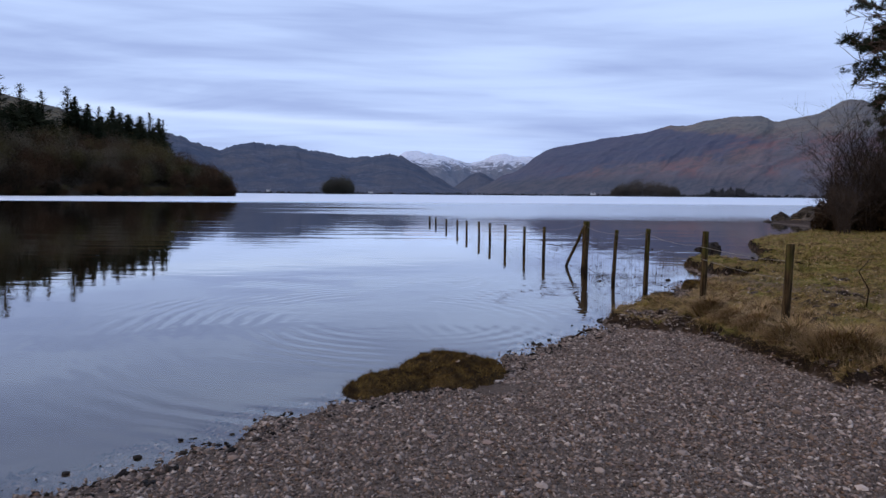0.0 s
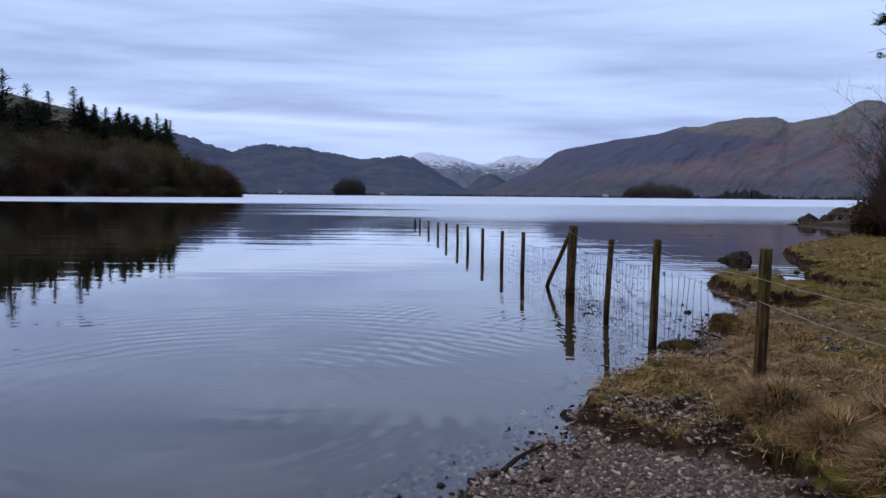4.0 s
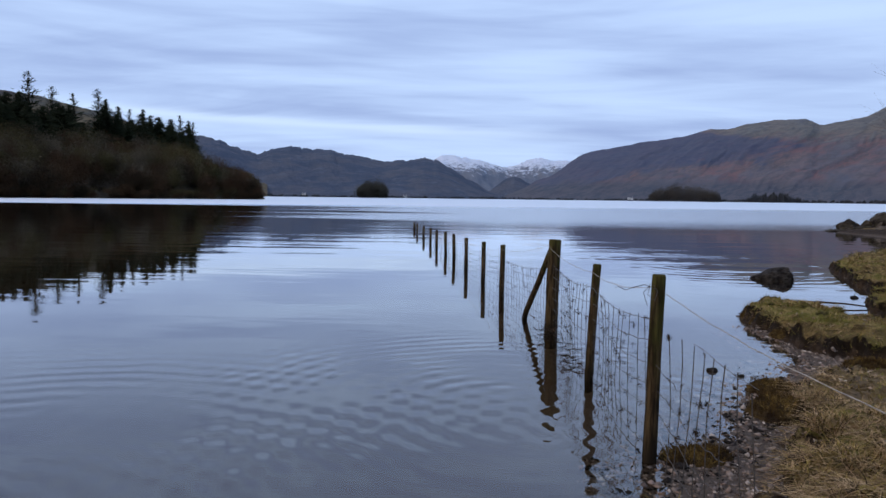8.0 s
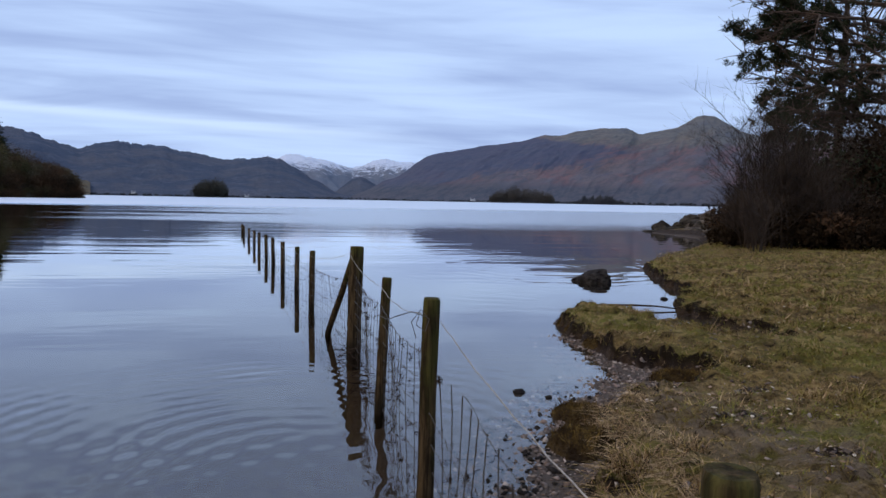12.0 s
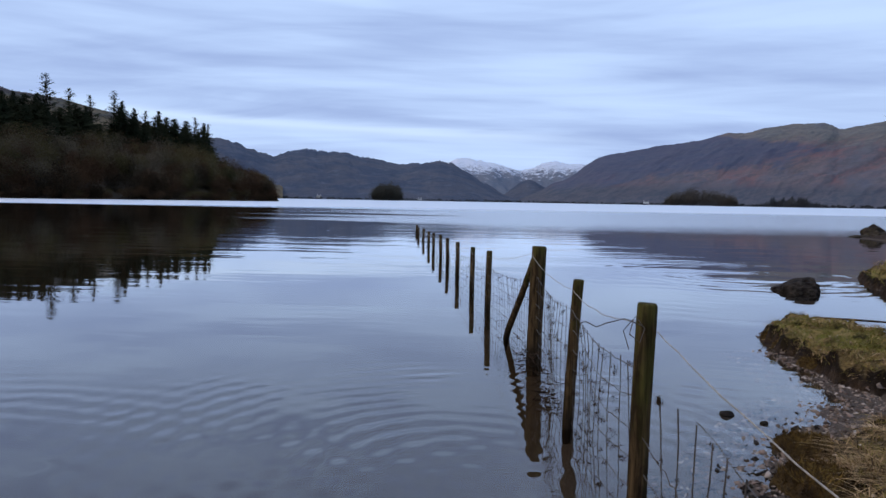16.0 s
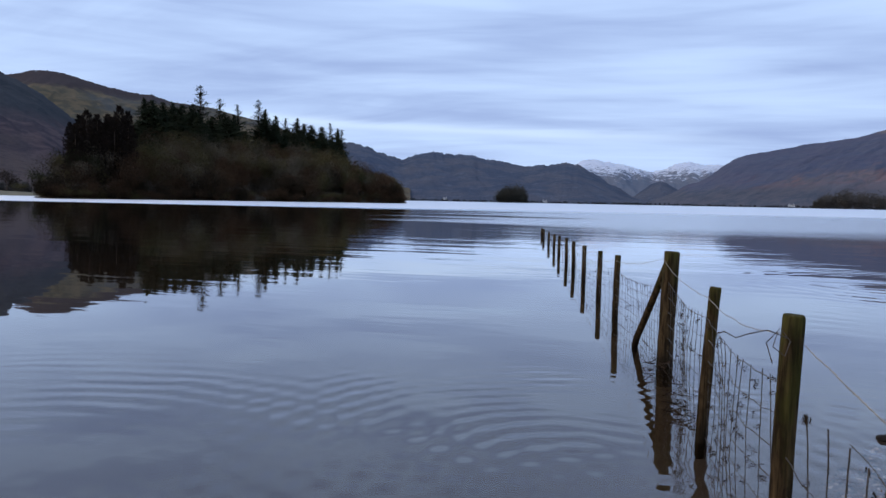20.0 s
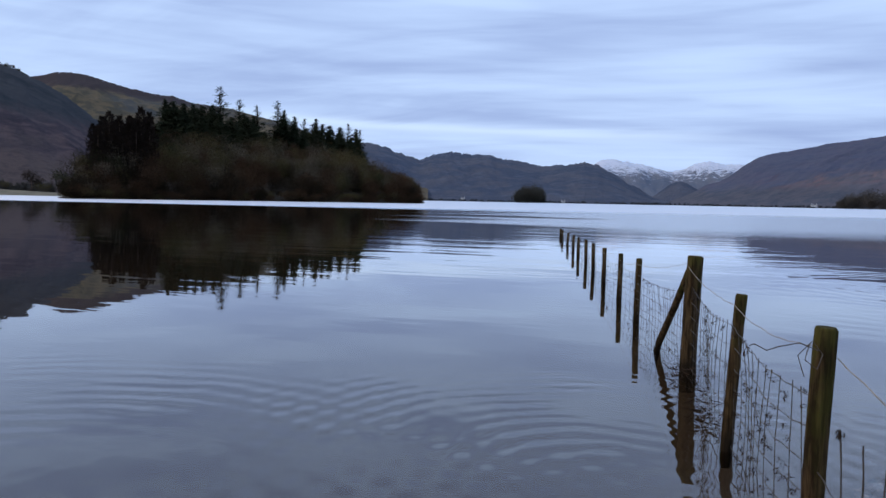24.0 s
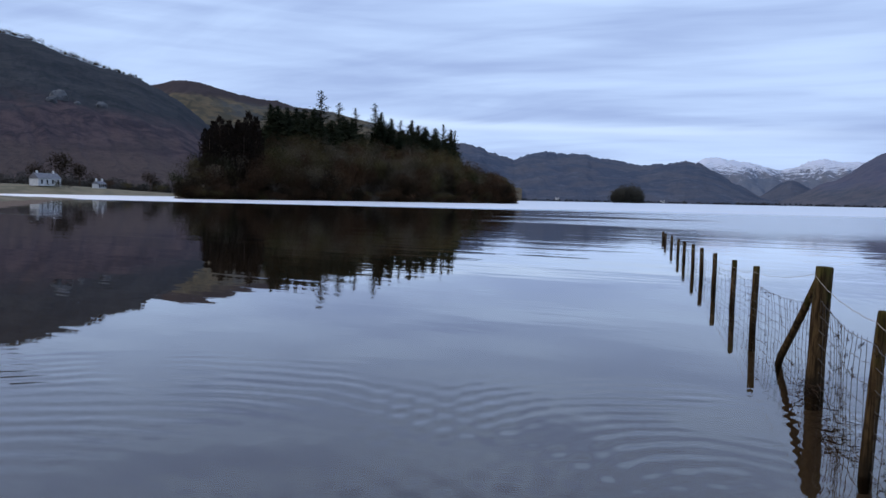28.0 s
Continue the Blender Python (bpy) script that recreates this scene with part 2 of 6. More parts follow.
col = k.mix(k.ramp(high, 72.0, 100.0), col, k.mix(k.ramp(mid, 0.35, 0.65), rgb(0.021, 0.026, 0.031), rgb(0.037, 0.040, 0.045)))
col = k.mix(k.ramp(small, 0.45, 0.72, 0.0, 0.5), col, rgb(0.016, 0.017, 0.020))
finish(k, col, 0.95, k.math("ADD", mid, k.math("MULTIPLY", small, 0.5)), 4.0, 0.05)
M["fell_crag_wood"] = m
# grassy fell with a heather cap
m, k = material("fell_heather_cap")
p = place(k)
sep = k.add("ShaderNodeSeparateXYZ")
k.put(sep.inputs[0], p)
wide = k.noise(k.stretch(p, 1, 1, 2.0), 0.006, 5, 0.6, 0.5)
mid = k.noise(p, 0.025, 5, 0.65, 0.6)
high = k.math("ADD", sep.outputs[2], k.math("MULTIPLY", k.math("SUBTRACT", wide, 0.5), 90.0))
col = k.mix(k.ramp(mid, 0.40, 0.60), rgb(0.108, 0.084, 0.052), rgb(0.062, 0.056, 0.040))
col = k.mix(k.ramp(wide, 0.50, 0.60, 0.0, 0.7), col, rgb(0.056, 0.060, 0.060))
col = k.mix(k.ramp(high, 278.0, 305.0, 0.0, 0.9), col, rgb(0.036, 0.028, 0.031))
finish(k, col, 0.95, mid, 4.0, 0.05)
M["fell_gold"] = m
M["pale_crag"] = simple("pale_crag", (0.075, 0.078, 0.082), (0.125, 0.126, 0.130), 0.12, 0.9, 0.5, 0.5, (0.05, 0.052, 0.055))
M["isle_soil"] = simple("isle_soil", (0.045, 0.036, 0.026), (0.075, 0.058, 0.042), 0.2, fine=2.0)
m, k = material("weathered_post")
p = place(k)
sep = k.add("ShaderNodeSeparateXYZ")
k.put(sep.inputs[0], p)
grain = k.noise(k.stretch(p, 45, 45, 3.5), 1.0, 5, 0.6)
moss = k.noise(k.stretch(p, 9, 9, 4), 1.0, 4, 0.6)
stain = k.noise(k.stretch(p, 14, 14, 5), 1.0, 5, 0.65, 0.6)
col = k.mix(k.ramp(grain, 0.36, 0.66), rgb(0.019, 0.012, 0.006), rgb(0.084, 0.054, 0.025))
col = k.mix(k.ramp(stain, 0.50, 0.64, 0.0, 0.7), col, rgb(0.014, 0.009, 0.005))
col = k.mix(k.ramp(k.math("ADD", moss, k.ramp(sep.outputs[2], 0.3, 1.1, -0.10, 0.14)), 0.50, 0.70, 0.0, 0.85), col, k.mix(k.ramp(grain, 0.36, 0.66), rgb(0.028, 0.025, 0.007), rgb(0.064, 0.058, 0.014)))
col = k.mix(k.ramp(k.math("ADD", sep.outputs[2], k.math("MULTIPLY", moss, 0.15)), 0.34, 0.10, 0.0, 0.85), col, rgb(0.014, 0.010, 0.006))
finish(k, col, 0.9, grain, 0.012, 0.06)
M["post"] = m
M["wire"] = simple("rusty_wire", (0.17, 0.145, 0.11), (0.34, 0.29, 0.23), 20.0, 0.55, 0.0005, 200.0, (0.12, 0.07, 0.04), 0.4)
M["net"] = simple("dull_net_wire", (0.030, 0.025, 0.021), (0.065, 0.054, 0.044), 20.0, 0.6, 0.0005, 200.0, (0.07, 0.04, 0.025), 0.4)
M["weed"] = leafy("dried_weed", (0.010, 0.007, 0.005), (0.026, 0.017, 0.011), (0.045, 0.029, 0.018), 8.0)
M["rock"] = simple("lichen_rock", (0.014, 0.011, 0.009), (0.060, 0.049, 0.038), 2.6, 0.9, 0.05, 9.0, (0.040, 0.036, 0.016), 0.06)
M["rock_dark"] = simple("wet_rock", (0.008, 0.006, 0.005), (0.026, 0.019, 0.014), 5.0, 0.8, 0.03, 16.0, (0.022, 0.018, 0.009), 0.12)
M["moss"] = simple("moss_clod", (0.022, 0.013, 0.006), (0.090, 0.055, 0.018), 4.5, 0.95, 0.06, 38.0, (0.024, 0.016, 0.009), 0.1)
M["moss_shoot"] = leafy("moss_shoot", (0.034, 0.020, 0.008), (0.210, 0.130, 0.036), (0.022, 0.012, 0.006), 9.0, vary=0.8)
M["pebble"] = speckled("gravel", ((0.150, 0.108, 0.082), (0.205, 0.152, 0.118), (0.070, 0.046, 0.034), (0.185, 0.122, 0.086), (0.260, 0.198, 0.154), (0.108, 0.078, 0.062), (0.042, 0.029, 0.022), (0.215, 0.146, 0.112), (0.380, 0.305, 0.245), (0.058, 0.036, 0.027), (0.180, 0.136, 0.108), (0.090, 0.066, 0.048), (0.125, 0.074, 0.044), (0.155, 0.118, 0.098)), 0.8, 0.15)
M["leaf"] = speckled("fallen_leaf", ((0.36, 0.26, 0.17), (0.50, 0.40, 0.29), (0.20, 0.12, 0.065), (0.28, 0.18, 0.11), (0.14, 0.08, 0.042), (0.24, 0.15, 0.085)), 0.8, 0.1)
M["straw"] = leafy("straw_grass", (0.315, 0.195, 0.092), (0.54, 0.365, 0.192), (0.080, 0.041, 0.017), 4.0, vary=0.9)
M["turf"] = leafy("short_grass", (0.165, 0.128, 0.024), (0.320, 0.215, 0.056), (0.085, 0.054, 0.017), 1.3, vary=0.75)
M["green"] = leafy("green_grass", (0.105, 0.112, 0.018), (0.190, 0.172, 0.036), (0.140, 0.098, 0.028), 2.0)
M["bark"] = simple("pine_bark", (0.050, 0.035, 0.026), (0.105, 0.070, 0.050), 3.0, 0.95, 0.03, 18.0)
M["twig"] = simple("bare_twig", (0.018, 0.011, 0.007), (0.042, 0.028, 0.018), 1.5, 0.9, 0.003, 25.0)
M["needle"] = leafy("pine_needle", (0.022, 0.028, 0.016), (0.040, 0.046, 0.023), (0.016, 0.020, 0.011), 0.6)
M["conifer"] = leafy("dark_conifer", (0.016, 0.021, 0.011), (0.028, 0.031, 0.015), (0.012, 0.013, 0.008), 0.1)
M["wood_red"] = leafy("bare_wood_red", (0.056, 0.032, 0.018), (0.082, 0.048, 0.026), (0.040, 0.024, 0.015), 0.06, vary=0.25)
M["wood_olive"] = leafy("bare_wood_olive", (0.074, 0.060, 0.024), (0.104, 0.084, 0.036), (0.054, 0.042, 0.019), 0.06, vary=0.25)
M["wood_dark"] = leafy("bare_wood_dark", (0.022, 0.016, 0.010), (0.036, 0.026, 0.016), (0.016, 0.012, 0.008), 0.06, vary=0.25)
M["umber"] = leafy("dark_umber_foliage", (0.016, 0.012, 0.009), (0.030, 0.020, 0.014), (0.012, 0.010, 0.007), 0.1, vary=0.3)
M["wood_grey"] = leafy("bare_wood_grey", (0.096, 0.078, 0.052), (0.124, 0.100, 0.070), (0.066, 0.052, 0.036), 0.06, vary=0.25)
M["wood_green"] = leafy("ivied_wood", (0.026, 0.030, 0.014), (0.044, 0.046, 0.020), (0.020, 0.022, 0.012), 0.06, vary=0.25)
# far foliage lightened and blued: haze over the lake, put into the colour
M["wood_far_haze"] = leafy("far_wood", (0.054, 0.060, 0.068), (0.074, 0.076, 0.080), (0.050, 0.050, 0.056), 0.02)
M["wood_islet"] = leafy("islet_wood", (0.050, 0.050, 0.040), (0.070, 0.064, 0.050), (0.040, 0.038, 0.034), 0.02)
# brown wood paled in its base colour for haze
M["wood_haze"] = leafy("brown_hazed_wood", (0.066, 0.060, 0.052), (0.086, 0.074, 0.064), (0.052, 0.050, 0.046), 0.02)
# undergrowth; in grass this near-black also paints the shade between blades
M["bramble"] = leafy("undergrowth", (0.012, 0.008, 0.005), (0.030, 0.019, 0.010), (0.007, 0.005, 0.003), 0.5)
M["white"] = simple("white_render", (0.50, 0.50, 0.49), (0.60, 0.60, 0.58), 0.6, 0.8, 0.004, 8.0)
M["slate"] = simple("slate_roof", (0.12, 0.12, 0.13), (0.17, 0.17, 0.18), 0.8, 0.7, 0.02, 6.0)
M["dark_glass"] = simple("dark_pane", (0.03, 0.03, 0.035), (0.04, 0.04, 0.045), 1.0, 0.15, 0.0, 4.0)

# water: clear over a stony bed, with mirror calm and wind-ruffled reaches
m, k = material("lake_water")
p = place(k)
sep = k.add("ShaderNodeSeparateXYZ")
k.put(sep.inputs[0], p)
px, py = sep.outputs[0], sep.outputs[1]
wander = k.noise(k.stretch(p, 0.02, 0.06, 1), 1.0, 3, 0.5)
edge = k.math("ADD", py, k.math("MULTIPLY", k.math("SUBTRACT", wander, 0.5), 26.0))
side = k.math("DIVIDE", px, k.math("MAXIMUM", py, 1.0))
bands = k.noise(k.stretch(p, 0.006, 0.11, 1), 1.0, 3, 0.55)
side = k.math("ADD", side, k.math("MULTIPLY", k.math("SUBTRACT", bands, 0.5), 0.9))
open_reach = k.math("MULTIPLY", k.ramp(edge, 30.0, 62.0), k.ramp(side, -0.34, -0.04))
far_reach = k.ramp(k.math("ADD", k.math("ADD", py, k.math("MULTIPLY", px, -0.25)), k.math("MULTIPLY", k.math("SUBTRACT", bands, 0.5), 60.0)), 118.0, 140.0)
thin = k.math("ABSOLUTE", k.math("SUBTRACT", edge, 38.0))
thin = k.math("MULTIPLY", k.ramp(thin, 1.6, 0.4), k.ramp(bands, 0.36, 0.50))
streak = k.math("MULTIPLY", k.ramp(k.noise(k.stretch(p, 0.004, 0.05, 1), 1.0, 3, 0.6), 0.58, 0.68), k.ramp(py, 30.0, 60.0))
ruffled = k.math("MAXIMUM", k.math("MAXIMUM", open_reach, far_reach), k.math("MAXIMUM", k.math("MULTIPLY", streak, 0.3), k.math("MULTIPLY", thin, k.ramp(side, 0.05, -0.25, 0.3, 0.75))))
swell = k.noise(k.stretch(p, 0.55, 1.7, 1, 0.15), 1.0, 2, 0.45, 0.3)
ripple = k.noise(k.stretch(p, 0.8, 4.2, 1, 0.10), 1.0, 1, 0.35, 0.6)
calm = k.ramp(k.noise(k.stretch(p, 0.12, 0.2, 1), 1.0, 2, 0.5), 0.40, 0.66, 0.05, 0.22)
height = k.math("ADD", k.math("MULTIPLY", swell, 0.0030), k.math("MULTIPLY", k.math("MULTIPLY", ripple, calm), 0.0060))
# long low undulations farther out, which draw reflected edges into level streaks
roll = k.noise(k.stretch(p, 0.07, 0.75, 1, 0.05), 1.0, 2, 0.5, 0.2)
height = k.math("ADD", height, k.math("MULTIPLY", k.math("MULTIPLY", roll, k.ramp(py, 15.0, 26.0)), 0.0130))
# spent rings of wavelets spreading and crossing over the bay
warp = k.noise(k.stretch(p, 0.8, 0.8, 1), 1.0, 2, 0.5)
patch = k.ramp(k.noise(k.stretch(p, 0.7, 0.7, 1), 1.0, 1, 0.4), 0.36, 0.60, 0.12, 1.0)
for cx, cy, near, far, swing, tight in ((2.4, 12.5, 0.35, 3.3, 0.0016, 31.0), (-0.5, 9.5, 0.9, 5.6, 0.0014, 26.0), (4.0, 10.1, 2.3, 6.6, 0.0008, 29.0), (7.6, 24.0, 0.6, 8.0, 0.0006, 14.0)):
    dx, dy = k.math("SUBTRACT", px, cx), k.math("SUBTRACT", py, cy)
    ring = k.math("SQRT", k.math("ADD", k.math("MULTIPLY", dx, dx), k.math("MULTIPLY", dy, dy)))
    wavelet = k.math("SINE", k.math("MULTIPLY", k.math("ADD", ring, k.math("MULTIPLY", warp, 0.35)), tight))
    reach = k.math("MULTIPLY", k.ramp(ring, near, near + 0.5), k.ramp(ring, far, far * 0.55))
    height = k.math("ADD", height, k.math("MULTIPLY", k.math("MULTIPLY", wavelet, swing), k.math("MULTIPLY", reach, patch)))
chop = k.noise(k.stretch(p, 0.5, 1.3, 1), 1.0, 3, 0.6)
height = k.math("ADD", height, k.math("MULTIPLY", chop, k.math("ADD", k.math("MULTIPLY", k.math("POWER", ruffled, 2.6), 0.05), k.math("MULTIPLY", far_reach, 0.75))))
b = k.add("ShaderNodeBump")
b.inputs["Strength"].default_value = 1.0
b.inputs["Distance"].default_value = 1.0
k.put(b.inputs["Height"], height)
gloss, clear, fres, mixed = k.add("ShaderNodeBsdfGlossy", distribution="MULTI_GGX"), k.add("ShaderNodeBsdfTransparent"), k.add("ShaderNodeFresnel"), k.add("ShaderNodeMixShader")
gloss.inputs["Color"].default_value = rgb(0.97, 0.97, 0.97)
k.put(gloss.inputs["Roughness"], k.math("ADD", k.math("ADD", k.math("MULTIPLY", k.math("POWER", ruffled, 1.6), 0.22), 0.012), k.math("MULTIPLY", far_reach, 0.2)))
clear.inputs["Color"].default_value = rgb(0.96, 0.92, 0.85)
fres.inputs["IOR"].default_value = 1.37
flat_fres = k.add("ShaderNodeFresnel")
flat_fres.inputs["IOR"].default_value = 1.37
k.put(gloss.inputs["Normal"], b.outputs[0])
k.put(fres.inputs["Normal"], b.outputs[0])
facing = k.math("ADD", k.math("MULTIPLY", fres.outputs[0], k.math("SUBTRACT", 1.0, ruffled)), k.math("MULTIPLY", flat_fres.outputs[0], ruffled))
k.put(mixed.inputs[0], k.math("MULTIPLY", k.math("ADD", k.math("MULTIPLY", facing, 1.40), 0.025, clamp=True), k.math("SUBTRACT", 1.0, k.math("MULTIPLY", ruffled, 0.22))))
k.put(mixed.inputs[1], clear.outputs[0])
k.put(mixed.inputs[2], gloss.outputs[0])
k.put(k.add("ShaderNodeOutputMaterial").inputs[0], mixed.outputs[0])
M["water"] = m

# ground: gravel and silt, turning to mossy turf where the mask says so
m, k = material("shore_ground")
p = place(k)
sep = k.add("ShaderNodeSeparateXYZ")
k.put(sep.inputs[0], p)
turf = k.add("ShaderNodeAttribute", attribute_name="turf").outputs["Fac"]
n1, n2, n3 = k.noise(p, 0.9, 5, 0.6), k.noise(p, 9.0, 5, 0.65), k.noise(p, 70.0, 4, 0.6)
v = k.add("ShaderNodeTexVoronoi")
k.put(v.inputs["Vector"], p)
v.inputs["Scale"].default_value = 34.0
grit = k.mix(k.ramp(n3, 0.3, 0.7), rgb(0.070, 0.049, 0.037), rgb(0.150, 0.110, 0.084))
vs = k.add("ShaderNodeSeparateColor")
k.put(vs.inputs[0], v.outputs["Color"])
grit = k.mix(k.math("MULTIPLY", vs.outputs[0], k.ramp(sep.outputs[2], -0.2, -0.02, 0.05, 0.40)), grit, rgb(0.19, 0.145, 0.112))
grit = k.mix(k.ramp(n1, 0.5, 0.72, 0.0, 0.55), grit, rgb(0.135, 0.108, 0.085))
grit = k.mix(k.ramp(k.math("ADD", sep.outputs[2], k.math("MULTIPLY", k.math("SUBTRACT", n2, 0.5), 0.03)), 0.028, 0.002, 0.0, 0.55), grit, rgb(0.080, 0.064, 0.052))
grit = k.mix(k.ramp(sep.outputs[2], -0.02, -0.15, 0.0, 0.95), grit, rgb(0.048, 0.029, 0.014))
sod = k.mix(k.ramp(n2, 0.35, 0.65), rgb(0.075, 0.048, 0.017), rgb(0.240, 0.155, 0.054))
sod = k.mix(k.ramp(n1, 0.48, 0.62, 0.0, 0.75), sod, rgb(0.150, 0.138, 0.024))
n5 = k.noise(p, 4.5, 5, 0.7, 0.8)
sod = k.mix(k.ramp(n5, 0.50, 0.60, 0.0, 0.7), sod, rgb(0.330, 0.225, 0.085))
n4 = k.noise(p, 2.6, 5, 0.7, 0.5)
sod = k.mix(k.ramp(n4, 0.50, 0.66, 0.0, 0.65), sod, rgb(0.075, 0.048, 0.020))
sod = k.mix(k.ramp(n3, 0.52, 0.68, 0.0, 0.75), sod, rgb(0.018, 0.011, 0.006))
worn = k.math("ABSOLUTE", k.math("ADD", k.math("SUBTRACT", sep.outputs[0], 5.3), k.math("MULTIPLY", k.math("SUBTRACT", sep.outputs[1], 12.0), 0.25)))
sod = k.mix(k.math("MULTIPLY", k.ramp(worn, 0.9, 0.2), k.ramp(n2, 0.40, 0.60, 0.0, 0.8)), sod, rgb(0.150, 0.110, 0.076))
# steep turf faces: dark soil, with the shade on them painted in
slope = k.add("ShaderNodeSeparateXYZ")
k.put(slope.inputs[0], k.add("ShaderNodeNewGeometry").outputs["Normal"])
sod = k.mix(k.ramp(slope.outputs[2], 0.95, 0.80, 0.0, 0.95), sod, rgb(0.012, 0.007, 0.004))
ragged = k.ramp(k.math("ADD", turf, k.math("MULTIPLY", k.math("SUBTRACT", n2, 0.5), 0.5)), 0.40, 0.60)
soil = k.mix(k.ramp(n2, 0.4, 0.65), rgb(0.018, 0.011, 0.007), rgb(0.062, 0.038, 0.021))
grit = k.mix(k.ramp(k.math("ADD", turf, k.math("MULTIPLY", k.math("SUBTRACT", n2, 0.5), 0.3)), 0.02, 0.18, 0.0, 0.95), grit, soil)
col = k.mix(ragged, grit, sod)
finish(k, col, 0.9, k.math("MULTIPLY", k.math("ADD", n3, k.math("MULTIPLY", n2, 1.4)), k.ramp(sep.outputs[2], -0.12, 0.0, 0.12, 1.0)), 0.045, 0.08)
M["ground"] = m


# ---- mesh helpers ----
def mesh(name, verts, faces, mats, smooth=False, index=None):
    me = bpy.data.meshes.new(name)
    co = np.array([tuple(v) for v in verts], float) if not isinstance(verts, np.ndarray) else verts
    if isinstance(faces, np.ndarray):
        sizes, loops = np.full(len(faces), faces.shape[1]), faces.ravel()
    else:
        sizes = np.array([len(f) for f in faces])
        loops = np.fromiter(itertools.chain.from_iterable(faces), np.int64, int(sizes.sum()))
    me.vertices.add(len(co))
    me.vertices.foreach_set("co", co.ravel())
    me.loops.add(len(loops))
    me.loops.foreach_set("vertex_index", loops)
    me.polygons.add(len(sizes))
    me.polygons.foreach_set("loop_start", np.concatenate([[0], np.cumsum(sizes)[:-1]]))
    me.polygons.foreach_set("use_smooth", np.full(len(sizes), bool(smooth)))
    for mt in (mats if isinstance(mats, (list, tuple)) else [mats]):
        me.materials.append(mt)
    if index is not None:
        me.polygons.foreach_set("material_index", np.asarray(index, np.int32))
    me.update(calc_edges=True)
    return me


def part(name, data, parent, label="", at=None):
    """Links a mesh as one object under a thing or a part."""
    ob = new(name, data)
    ob.parent = parent
    if at is not None:
        ob.matrix_basis = at
    if label:
        ob["label"] = label
    return ob


class Soup:
    """Gathers vertices and faces of one mesh."""

    def __init__(self):
        self.v, self.f, self.m, self.tri, self.tri_m = [], [], [], [], []

    def add(self, verts, faces, mat=0):
        o = len(self.v)
        self.v.extend(verts)
        self.f.extend([tuple(i + o for i in f) for f in faces])
        self.m.extend([mat] * len(faces))

    def tube(self, pts, radii, sides=6, mat=0, cap=True):
        pts = [Vector(p) for p in pts]
        rings, n = [], len(pts)
        side = None
        for i, p in enumerate(pts):
            d = (pts[min(i + 1, n - 1)] - pts[max(i - 1, 0)])
            d = d.normalized() if d.length > 1e-9 else Vector((0, 0, 1))
            if side is None:
                side = d.orthogonal().normalized()
            side = (side - d * side.dot(d))
            side = side.normalized() if side.length > 1e-6 else d.orthogonal().normalized()
            other = d.cross(side)
            r = radii[i] if hasattr(radii, "__len__") else radii
            rings.append([p + (side * math.cos(a) + other * math.sin(a)) * r for a in [math.tau * j / sides for j in range(sides)]])
        vs = [v for ring in rings for v in ring]
        fs = []
        for i in range(n - 1):
            for j in range(sides):
                a, b = i * sides + j, i * sides + (j + 1) % sides
                fs.append((a, b, b + sides, a + sides))
        if cap:
            fs.append(tuple(range(sides - 1, -1, -1)))
            fs.append(tuple((n - 1) * sides + j for j in range(sides)))
        self.add(vs, fs, mat)

    def slivers(self, tri, mat=0):
        """Many loose triangles at once: tri has the shape (count, 3, 3)."""
        self.tri.append(tri)
        self.tri_m.append(np.broadcast_to(np.asarray(mat), (len(tri),)))

    def mesh(self, name, mats, smooth=False):
        if not self.tri:
            return mesh(name, self.v, self.f, mats, smooth, self.m)
        tri = np.concatenate(self.tri)
        co = tri.reshape(-1, 3)
        faces = np.arange(len(co)).reshape(-1, 3)
        return mesh(name, co, faces, mats, smooth, np.concatenate(self.tri_m))


def fbm(x, y, z=0.0, octaves=4, ridged=False):
    s, a, total = 0.0, 0.5, 0.0
    for _ in range(octaves):
        n = noise.noise((x, y, z))
        s += a * ((1 - abs(n)) * 2 - 1 if ridged else n)
        total += a
        x, y, z, a = x * 2.03 + 7.1, y * 2.03 - 3.7, z * 2.03 + 1.3, a * 0.5
    return s / total


# ---- ground and lake ----
# the shore line, from the beach behind the camera round the bays to the point with the rocks, and on
SHORE = [(-230, 150), (-133, 111), (-77, 65), (-53, 43), (-60, 20), (-30, -6), (-12, -3), (-5.5, 1.0), (-3.3, 3.0), (-2.2, 4.2), (-1.65, 4.8), (-1.3, 5.45), (-0.9, 5.85), (-0.2, 6.25), (0.45, 7.15), (0.84, 7.75),
         (1.28, 8.3), (1.74, 8.87), (2.16, 9.75), (2.5, 10.4), (3.05, 11.0), (3.35, 11.6), (3.75, 12.0), (3.96, 12.45), (4.35, 13.1), (5.0, 14.0), (5.27, 14.3), (5.38, 15.25),
         (5.55, 16.75), (6.1, 17.5), (6.76, 17.25), (6.9, 16.3), (7.3, 15.85), (7.6, 16.5), (7.97, 17.7), (8.9, 19.1), (9.84, 22.2), (10.25, 23.4), (12.3, 26.5), (14.6, 28.8),
         (18.6, 34.0), (20.2, 39.5), (20.6, 44.0), (23, 47.5), (27, 47), (45, 60), (120, 90), (500, 120), (4900, 400)]
LAND = SHORE + [(4900, -4900), (-4900, -4900), (-4900, 800), (-700, 420), (-330, 230)]
